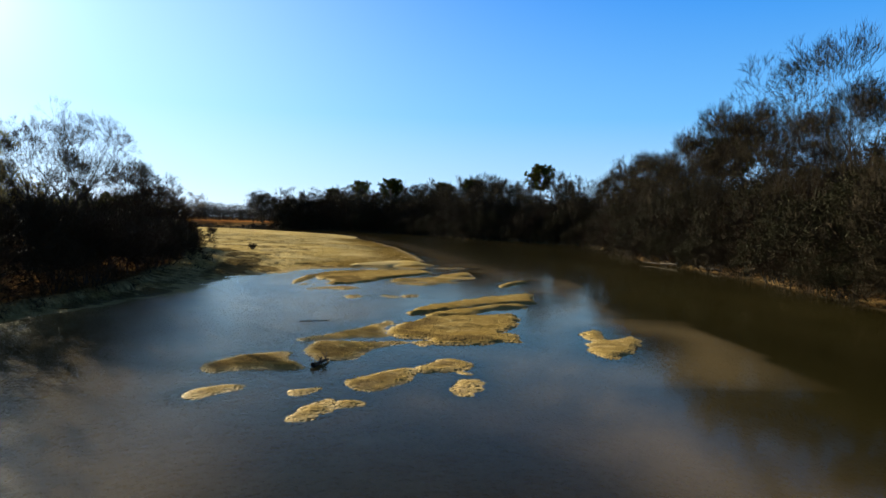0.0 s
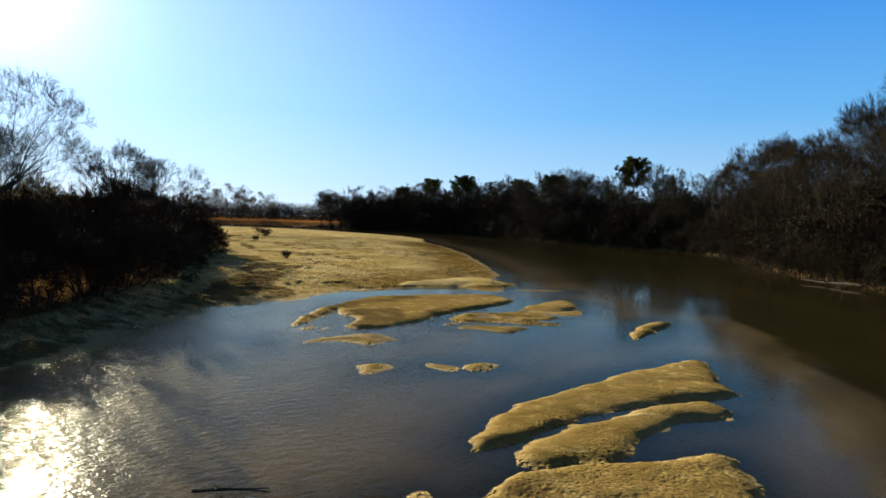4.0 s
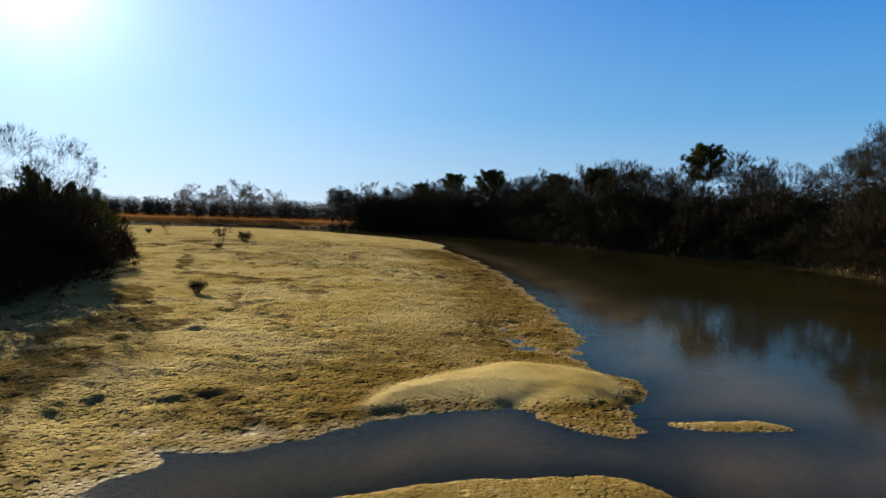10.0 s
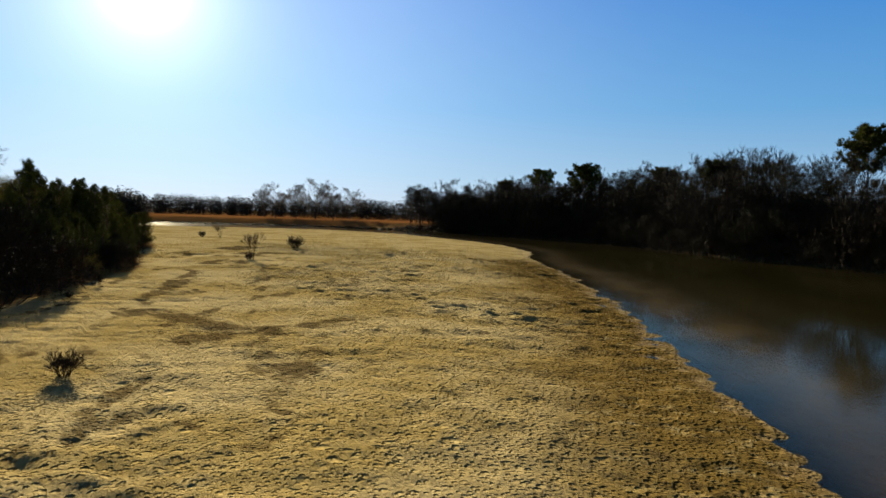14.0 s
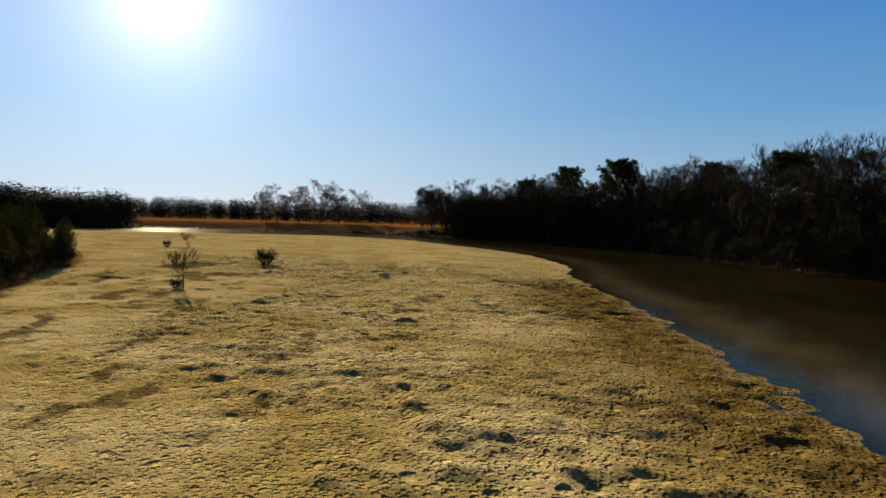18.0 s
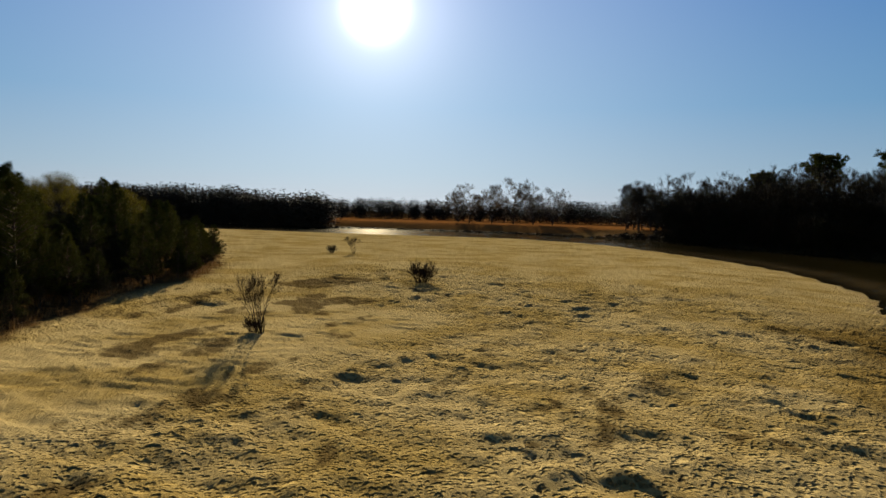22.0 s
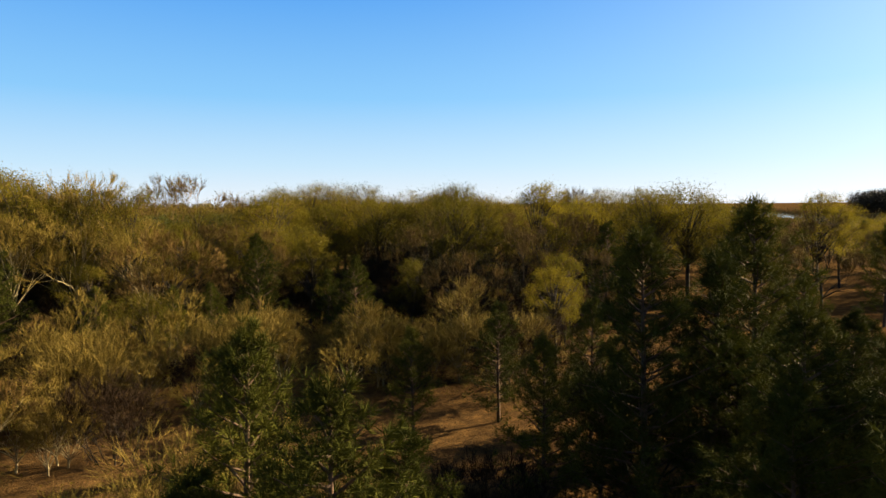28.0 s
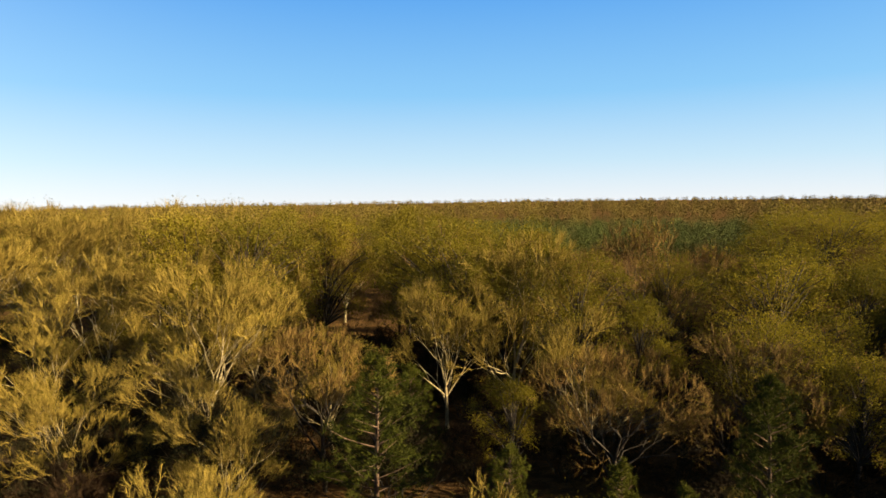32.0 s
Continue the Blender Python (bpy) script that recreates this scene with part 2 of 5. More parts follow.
def plant_material(name, a, b2, c, scale=0.6, translucent=0.0, rough=0.85, mottled=0.22):
    m, n, l, b = material(name, rough, 0.06)
    info = n.new("ShaderNodeObjectInfo").outputs["Random"]
    pos = n.new("ShaderNodeNewGeometry")
    f = noise_node(n, l, scale, 3, 0.6, pos.outputs["Position"])
    col = mix(n, l, ramp(n, l, f, 0.3, 0.7), a, b2)
    col = mix(n, l, maths(n, l, "MULTIPLY", info, 0.8), col, c)
    col = mix(n, l, maths(n, l, "MULTIPLY", pos.outputs["Random Per Island"], mottled), col, c)
    col = mix(n, l, maths(n, l, "MULTIPLY", ramp(n, l, noise_node(n, l, 0.11, 2, 0.6, pos.outputs["Position"]), 0.45, 0.65), 0.5), col, c)
    l.new(col, b.inputs["Base Color"])
    if translucent:
        t = n.new("ShaderNodeBsdfTranslucent")
        l.new(col, t.inputs[0])
        s2 = n.new("ShaderNodeMixShader")
        s2.inputs[0].default_value = translucent
        l.new(b.outputs[0], s2.inputs[1]), l.new(t.outputs[0], s2.inputs[2])
        l.new(s2.outputs[0], n["Material Output"].inputs["Surface"])
    return m


def bark_material(name, a, c):
    m, n, l, b = material(name, 0.95, 0.15)
    pos = n.new("ShaderNodeTexCoord").outputs["Object"]
    f = noise_node(n, l, 5.0, 4, 0.65, pos, (0, 1, 1))
    l.new(mix(n, l, ramp(n, l, f, 0.3, 0.7), a, c), b.inputs["Base Color"])
    bumps(n, l, b, f, 0.8, 0.04)
    return m


GROUND, WATER = ground_material(), water_material()
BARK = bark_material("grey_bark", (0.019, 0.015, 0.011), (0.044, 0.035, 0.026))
PALE_BARK = bark_material("pale_bark", (0.13, 0.10, 0.05), (0.27, 0.215, 0.12))
PINE_BARK = bark_material("pine_bark", (0.045, 0.028, 0.019), (0.11, 0.07, 0.045))
DEAD = bark_material("weathered_wood", (0.025, 0.02, 0.015), (0.075, 0.06, 0.045))
# bank twigs: a dark copy, with the shade of their near side in it
SHADE_TWIG = plant_material("shade_dark_twigs", (0.028, 0.019, 0.010), (0.038, 0.026, 0.012), (0.017, 0.012, 0.006))
# woods twigs: a light golden copy, with sunlight put into the colour
SUN_GOLD_TWIG = plant_material("sun_gold_twigs", (0.175, 0.123, 0.026), (0.23, 0.162, 0.036), (0.11, 0.076, 0.018))
# bank brush: russet, darkened in colour for shade
SHADE_RUSSET = plant_material("shade_russet_twigs", (0.028, 0.016, 0.008), (0.038, 0.021, 0.010), (0.017, 0.010, 0.005))
BUD = plant_material("spring_buds", (0.165, 0.130, 0.012), (0.225, 0.170, 0.018), (0.055, 0.050, 0.007), 0.5, 0.42, 0.85, 0.75)
NEEDLE = plant_material("pine_needles", (0.060, 0.063, 0.008), (0.094, 0.088, 0.011), (0.020, 0.025, 0.004), 0.8, 0.1, 0.95, 0.6)
# evergreen leaf colour, taken nearly to black for the shaded banks
SHADE_LEAF = plant_material("shaded_evergreen_leaves", (0.010, 0.011, 0.003), (0.017, 0.0165, 0.005), (0.012, 0.010, 0.004), 0.7, 0.1)
RUST_TWIG = plant_material("rust_twigs", (0.125, 0.076, 0.022), (0.165, 0.10, 0.028), (0.078, 0.048, 0.016))
# paler twig copy: the far treeline's haze is put into the colour
FAR_TWIG = plant_material("far_branches", (0.045, 0.030, 0.018), (0.06, 0.041, 0.024), (0.03, 0.022, 0.014))
OAK_TWIG = plant_material("tan_twigs", (0.13, 0.095, 0.055), (0.17, 0.125, 0.07), (0.09, 0.065, 0.04))
CANOPY = plant_material("far_canopy", (0.11, 0.078, 0.018), (0.14, 0.097, 0.022), (0.065, 0.05, 0.013), 0.2)
PLANTED = plant_material("planted_pines", (0.05, 0.062, 0.014), (0.07, 0.08, 0.018), (0.035, 0.045, 0.012))
STRAW = plant_material("dry_grass", (0.20, 0.115, 0.042), (0.26, 0.155, 0.062), (0.14, 0.078, 0.032), 1.5, 0.2)


# ---- ground ----
def lattice(ix, iy, seed):
    h = (ix * 374761393 + iy * 668265263 + seed * 974634777) & 0xFFFFFFFF
    h = ((h ^ (h >> 13)) * 1274126177) & 0xFFFFFFFF
    return ((h ^ (h >> 16)) & 0xFFFF) / 32768.0 - 1.0


def vnoise(x, y, seed=0):
    """Smooth value noise between -1 and 1, one lump a metre."""
    ix, iy = np.floor(x).astype(np.int64), np.floor(y).astype(np.int64)
    fx, fy = x - ix, y - iy
    fx, fy = fx * fx * (3 - 2 * fx), fy * fy * (3 - 2 * fy)
    a = lattice(ix, iy, seed) * (1 - fx) + lattice(ix + 1, iy, seed) * fx
    b = lattice(ix, iy + 1, seed) * (1 - fx) + lattice(ix + 1, iy + 1, seed) * fx
    return a * (1 - fy) + b * fy


def fbm(x, y, octaves, seed=0):
    out, amp = 0.0, 1.0
    for k in range(octaves):
        out, amp = out + amp * vnoise(x * 2**k, y * 2**k, seed + k), amp * 0.5
    return out / 1.75


def pits(x, y, cell, deep, wide, seed):
    """Scattered round hollows with soft rims, about one to each cell of that many metres."""
    out, cx, cy = np.zeros(x.shape), np.floor(x / cell).astype(np.int64), np.floor(y / cell).astype(np.int64)
    for i in (-1, 0, 1):
        for j in (-1, 0, 1):
            a, b, c = lattice(cx + i, cy + j, seed), lattice(cx + i, cy + j, seed + 1), lattice(cx + i, cy + j, seed + 2)
            d2 = ((x - (cx + i + 0.5 + 0.45 * a) * cell) ** 2 + (y - (cy + j + 0.5 + 0.45 * b) * cell) ** 2 * 1.5) / (wide * (0.8 + 0.35 * c)) ** 2
            out += (0.5 + 0.5 * c) * (np.exp(-d2 * 0.35) * 0.35 - np.exp(-d2))
    return out * deep


def rounded(poly, times=2):
    for _ in range(times):
        out = []
        for (ax, ay), (bx, by) in zip(poly, poly[1:] + poly[:1]):
            out += [(ax * 0.75 + bx * 0.25, ay * 0.75 + by * 0.25), (ax * 0.25 + bx * 0.75, ay * 0.25 + by * 0.75)]
        poly = out
    return poly


def inside_by(px, py, poly):
    """Metres inside a closed outline; negative outside."""
    best, odd = np.full(px.shape, 1e12), np.zeros(px.shape, bool)
    for (ax, ay), (bx, by) in zip(poly, poly[1:] + poly[:1]):
        dx, dy = bx - ax, by - ay
        k = np.clip(((px - ax) * dx + (py - ay) * dy) / (dx * dx + dy * dy + 1e-9), 0, 1)
        best = np.minimum(best, (px - ax - k * dx) ** 2 + (py - ay - k * dy) ** 2)
        cross = (ay > py) != (by > py)
        odd ^= cross & (px < dx * (py - ay) / (dy if abs(dy) > 1e-9 else 1e-9) + ax)
    return np.where(odd, 1, -1) * np.sqrt(best)


def step(a, b, v):
    t = np.clip((v - a) / (b - a), 0, 1)
    return t * t * (3 - 2 * t)


BAR = [(-60, -80), (-24, -80), (-23.5, 0), (-23.8, 36), (-23, 43), (-21.4, 48.2), (-20.6, 51.2), (-20.9, 56), (-21.4, 61), (-22.4, 66.5), (-21, 70.6), (-18.7, 72.2), (-18, 74.8), (-17.6, 77), (-16.8, 79.4),
       (-14.4, 81.6), (-11.6, 84.9), (-7.8, 88.5), (-6.2, 90.1), (-6, 87), (-4.9, 85.8), (-3, 86), (-2.3, 88), (-2.6, 90), (-1.6, 93), (-3.4, 94.6), (-4.6, 98), (-4.1, 103), (-4.6, 107.5), (-5.3, 111), (-6, 117), (-8, 125.5), (-12, 145.7), (-16.6, 162),
       (-18.8, 170.5), (-21.7, 180.8), (-26.4, 191), (-33.3, 216), (-34.6, 231), (-50, 265), (-79.9, 298.2), (-108.2, 324), (-142.8, 333), (-165.8, 318)] + [
       (-200.8, 303), (-241.9, 295), (-278.7, 270), (-360, 262), (-360, 150), (-118, 150)]
WEST = [(-3000, -3000), (-27, -3000), (-29, -200), (-27, 0), (-25.2, 37), (-25.6, 50), (-28.8, 64), (-34.2, 83), (-37.7, 92), (-43.5, 104), (-50, 118), (-57, 130.7), (-63, 141.5), (-66.5, 149), (-70, 151.7), (-72.6, 154.6), (-75, 157.1), (-78, 161), (-83.5, 166.4),
        (-89.4, 173.4), (-93, 180.6), (-105, 192), (-127, 205.7), (-158.6, 219), (-208, 235.2), (-254, 247), (-420, 262), (-900, 200), (-3000, 100)]
EAST = [(3000, -3000), (36, -3000), (37, 0), (37.6, 54.4), (38.5, 79.5), (37.8, 103.4), (36.5, 127), (43, 168), (40.6, 196), (25.5, 222), (6, 243), (-12.9, 286.8), (-39.5, 320), (-93.3, 363), (-135.6, 387),
        (-185, 396), (-232, 380), (-298.3, 362), (-382.8, 328.2), (-460, 312), (-900, 280), (-3000, 220), (-3000, 3000), (3000, 3000)]
ISLANDS, GRAVEL, SPITS, PUDDLES = [], [], [], []


def islet(high, *outline):
    ISLANDS.append((high, list(outline)))


def stones(ax, ay, bx, by, wide):
    """A streak of dark gravel from a to b, that many metres to either side."""
    GRAVEL.append((ax, ay, bx, by, wide))


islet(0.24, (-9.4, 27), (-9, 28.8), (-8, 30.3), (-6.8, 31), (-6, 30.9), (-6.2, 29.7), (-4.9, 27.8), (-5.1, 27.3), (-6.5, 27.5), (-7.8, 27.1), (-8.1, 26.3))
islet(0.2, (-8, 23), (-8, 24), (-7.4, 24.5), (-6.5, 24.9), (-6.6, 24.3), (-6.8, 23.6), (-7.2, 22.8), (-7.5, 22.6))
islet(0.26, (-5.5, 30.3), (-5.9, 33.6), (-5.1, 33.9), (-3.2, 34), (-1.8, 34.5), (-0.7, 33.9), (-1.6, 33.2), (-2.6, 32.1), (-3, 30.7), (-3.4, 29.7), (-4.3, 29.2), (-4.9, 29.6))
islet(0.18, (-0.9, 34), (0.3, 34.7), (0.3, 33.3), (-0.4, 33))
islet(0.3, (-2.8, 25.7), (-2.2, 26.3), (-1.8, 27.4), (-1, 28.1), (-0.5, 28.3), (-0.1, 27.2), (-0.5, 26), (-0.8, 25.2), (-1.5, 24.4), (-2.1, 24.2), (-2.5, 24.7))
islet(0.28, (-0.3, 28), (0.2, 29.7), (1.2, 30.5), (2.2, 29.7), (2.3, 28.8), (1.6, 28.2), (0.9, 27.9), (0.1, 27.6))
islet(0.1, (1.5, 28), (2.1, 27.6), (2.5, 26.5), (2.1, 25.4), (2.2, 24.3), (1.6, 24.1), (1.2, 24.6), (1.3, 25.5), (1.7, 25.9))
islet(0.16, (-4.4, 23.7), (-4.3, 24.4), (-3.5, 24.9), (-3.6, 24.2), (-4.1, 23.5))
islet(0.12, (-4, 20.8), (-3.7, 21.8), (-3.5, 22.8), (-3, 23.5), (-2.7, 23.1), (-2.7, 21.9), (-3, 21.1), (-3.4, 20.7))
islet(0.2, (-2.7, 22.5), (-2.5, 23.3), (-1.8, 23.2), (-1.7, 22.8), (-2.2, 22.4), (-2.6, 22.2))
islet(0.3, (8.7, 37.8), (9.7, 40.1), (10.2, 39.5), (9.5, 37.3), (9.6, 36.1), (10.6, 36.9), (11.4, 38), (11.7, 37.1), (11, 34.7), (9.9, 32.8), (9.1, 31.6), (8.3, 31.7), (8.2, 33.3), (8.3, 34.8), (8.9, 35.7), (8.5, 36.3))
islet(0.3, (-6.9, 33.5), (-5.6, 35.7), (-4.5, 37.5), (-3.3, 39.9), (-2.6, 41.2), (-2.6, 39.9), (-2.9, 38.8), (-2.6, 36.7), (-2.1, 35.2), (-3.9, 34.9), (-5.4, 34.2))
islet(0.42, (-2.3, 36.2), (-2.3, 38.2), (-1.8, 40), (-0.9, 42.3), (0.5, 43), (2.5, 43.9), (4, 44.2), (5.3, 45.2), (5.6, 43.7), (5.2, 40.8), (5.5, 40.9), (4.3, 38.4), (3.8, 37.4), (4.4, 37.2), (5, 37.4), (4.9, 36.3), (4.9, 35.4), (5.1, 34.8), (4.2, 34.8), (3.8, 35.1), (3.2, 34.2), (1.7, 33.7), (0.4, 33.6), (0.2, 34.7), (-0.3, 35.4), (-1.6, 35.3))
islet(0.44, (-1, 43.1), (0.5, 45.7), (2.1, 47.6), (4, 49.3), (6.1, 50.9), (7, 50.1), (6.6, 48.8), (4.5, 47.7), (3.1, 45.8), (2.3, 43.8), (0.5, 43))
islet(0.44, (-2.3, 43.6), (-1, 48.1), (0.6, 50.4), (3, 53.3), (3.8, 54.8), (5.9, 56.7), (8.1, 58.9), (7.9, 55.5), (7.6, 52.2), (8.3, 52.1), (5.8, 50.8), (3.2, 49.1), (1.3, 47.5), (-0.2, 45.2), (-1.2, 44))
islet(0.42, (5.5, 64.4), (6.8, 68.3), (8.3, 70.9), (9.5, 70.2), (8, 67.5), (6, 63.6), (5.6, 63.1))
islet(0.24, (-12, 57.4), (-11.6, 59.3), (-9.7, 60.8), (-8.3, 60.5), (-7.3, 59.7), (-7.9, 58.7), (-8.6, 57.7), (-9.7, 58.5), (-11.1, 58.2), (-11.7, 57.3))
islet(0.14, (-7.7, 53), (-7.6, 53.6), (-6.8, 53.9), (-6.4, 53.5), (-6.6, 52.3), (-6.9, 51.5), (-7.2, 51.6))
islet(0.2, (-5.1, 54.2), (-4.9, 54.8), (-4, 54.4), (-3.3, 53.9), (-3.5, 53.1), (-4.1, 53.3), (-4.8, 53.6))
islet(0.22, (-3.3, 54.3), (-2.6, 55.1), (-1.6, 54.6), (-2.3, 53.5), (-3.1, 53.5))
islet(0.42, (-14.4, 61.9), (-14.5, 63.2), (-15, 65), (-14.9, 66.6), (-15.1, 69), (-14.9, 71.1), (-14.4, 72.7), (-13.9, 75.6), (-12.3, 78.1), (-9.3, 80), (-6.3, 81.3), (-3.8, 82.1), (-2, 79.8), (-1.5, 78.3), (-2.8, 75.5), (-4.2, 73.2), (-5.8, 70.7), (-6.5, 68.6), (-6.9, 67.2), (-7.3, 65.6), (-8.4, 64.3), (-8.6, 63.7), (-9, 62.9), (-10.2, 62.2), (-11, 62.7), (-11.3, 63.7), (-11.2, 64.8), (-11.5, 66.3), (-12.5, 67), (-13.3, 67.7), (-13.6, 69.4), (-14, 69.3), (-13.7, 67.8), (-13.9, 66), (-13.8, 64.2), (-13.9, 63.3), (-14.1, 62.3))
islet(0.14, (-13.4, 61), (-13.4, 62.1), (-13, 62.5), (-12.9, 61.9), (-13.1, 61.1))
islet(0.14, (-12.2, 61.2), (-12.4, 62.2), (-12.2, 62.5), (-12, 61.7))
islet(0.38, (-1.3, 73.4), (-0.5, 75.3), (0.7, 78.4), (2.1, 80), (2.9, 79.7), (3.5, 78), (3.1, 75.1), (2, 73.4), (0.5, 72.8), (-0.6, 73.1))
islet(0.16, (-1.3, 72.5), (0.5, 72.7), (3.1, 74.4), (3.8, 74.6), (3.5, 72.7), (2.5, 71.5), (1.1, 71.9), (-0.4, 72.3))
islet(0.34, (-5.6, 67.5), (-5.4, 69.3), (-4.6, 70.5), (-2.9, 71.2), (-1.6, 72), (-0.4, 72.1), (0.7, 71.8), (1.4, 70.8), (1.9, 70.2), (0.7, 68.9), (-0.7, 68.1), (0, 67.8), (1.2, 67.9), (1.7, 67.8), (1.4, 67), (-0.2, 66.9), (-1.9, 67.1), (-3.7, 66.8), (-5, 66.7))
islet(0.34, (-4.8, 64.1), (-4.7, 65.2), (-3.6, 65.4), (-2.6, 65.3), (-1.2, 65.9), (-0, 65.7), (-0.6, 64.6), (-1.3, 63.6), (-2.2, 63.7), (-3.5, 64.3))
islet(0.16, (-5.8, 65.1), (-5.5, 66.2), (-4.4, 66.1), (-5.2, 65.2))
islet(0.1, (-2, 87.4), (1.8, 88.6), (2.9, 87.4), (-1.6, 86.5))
stones(-34, 117.6, -29.7, 127.6, 1.3)
stones(-31.4, 92.5, -27.4, 96.4, 1.8)
stones(-42.9, 123.8, -31.1, 120.6, 1.3)
stones(-18.2, 83.6, -15.3, 83.2, 1.2)
stones(-46, 126.7, -58.4, 148, 1.1)
stones(-40.8, 111.2, -34.5, 103.1, 1.6)
stones(-27, 5, -23.8, 27.3, 1.6)
stones(-23.4, 40, -22.4, 52.4, 1.8)
stones(-18.6, 73.1, -22.7, 78.2, 1.6)
stones(-18.4, 85.3, -17.3, 83.7, 1.2)
stones(-30.2, 92.3, -32.4, 100.2, 2.2)
stones(-23.2, 68.9, -27.3, 87.6, 2.4)
stones(-26.3, 114.4, -25.1, 114.1, 0.9)
stones(-37.3, 145.4, -36.8, 145.6, 0.6)
stones(-39.1, 192.6, -35.5, 191.3, 0.8)
stones(-25.4, 168.1, -23.2, 167.2, 0.7)
stones(-24.1, 153.9, -23.8, 154.2, 0.6)
stones(-64.3, 157.2, -66.5, 162, 1)
stones(-66.5, 162, -67.4, 165.7, 0.7)
stones(-74.2, 166.5, -79.2, 171.8, 0.9)
stones(-79.2, 171.8, -83.4, 175.5, 0.7)
stones(-81.5, 186, -82, 192, 3.4)
stones(-71.4, 176.2, -69.8, 180, 2.6)
stones(-62.9, 163.1, -61.2, 160.5, 1.3)
stones(-67.1, 173.1, -74, 180, 1.6)
stones(-9.1, 27.1, -7, 28.3, 1.3)
stones(-7.6, 22.9, -7.2, 23.9, 0.8)
stones(-5.4, 32, -3.8, 30, 1.3)
stones(-2.3, 24.9, -0.9, 27, 1.1)
stones(0.2, 28.4, 1.4, 29.6, 0.8)
stones(1.8, 27.2, 1.7, 24.4, 0.9)
stones(-3.6, 21.1, -2.9, 23.1, 0.9)
stones(-3.3, 24.1, -3, 25.5, 0.9)
stones(-2, 36.5, -0.8, 40.2, 1.5)
stones(-1.5, 36.1, 0.4, 34.2, 1.7)
stones(0.8, 33.9, 2.7, 35.3, 1.3)
stones(-9.5, 58.5, -8.6, 59.5, 1.2)
stones(-7.1, 52, -6.6, 53.3, 0.8)
stones(-4.9, 54.2, -3.5, 53.3, 0.7)
stones(-11.3, 67.3, -10.1, 63.1, 1.9)
stones(-10.4, 68.3, -8.9, 63.8, 1.5)
stones(-14.6, 65.8, -13.6, 69.9, 1.2)
stones(-14.2, 71.2, -10.2, 77.2, 1.4)
stones(-7.5, 66.4, -6.3, 71.1, 0.7)
stones(-4.5, 68.5, -2.6, 67.7, 0.8)
stones(-7.8, 62, -7.6, 63.3, 0.7)
for smooth in (((-6.9, 33.5), (-4.5, 37.5), (-2.6, 41.2), (-2.9, 38.8), (-2.1, 35.2), (-5.4, 34.2)), ((-2.3, 43.6), (0.6, 50.4), (3.8, 54.8), (8.1, 58.9), (7.6, 52.2), (5.8, 50.8), (1.3, 47.5), (-1.2, 44)), ((-1, 43.1), (2.1, 47.6), (6.1, 50.9), (6.6, 48.8), (3.1, 45.8), (0.5, 43)), ((-9.6, 65), (-9.2, 73), (-7, 74.5), (-6.9, 67.5)), ((-4.8, 64.1), (-3.6, 65.4), (-1.2, 65.9), (-0.6, 64.6), (-2.2, 63.7)), ((5.5, 64.4), (8.3, 70.9), (8, 67.5), (5.6, 63.1)), ((-1.3, 72.5), (3.1, 74.4), (3.5, 72.7), (1.1, 71.9))):
    SPITS.append(list(smooth))
for pool in ((-9.0, 104.9, 1.2, 0.03), (-9.1, 107.2, 0.8, 0.03), (-8.1, 101.2, 1.4, 0.03), (-7.4, 99.2, 1.0, 0.03), (-1.5, 69.4, 0.7, 0.04), (-3.3, 69.6, 0.9, 0.04)):
    PUDDLES.append(pool)


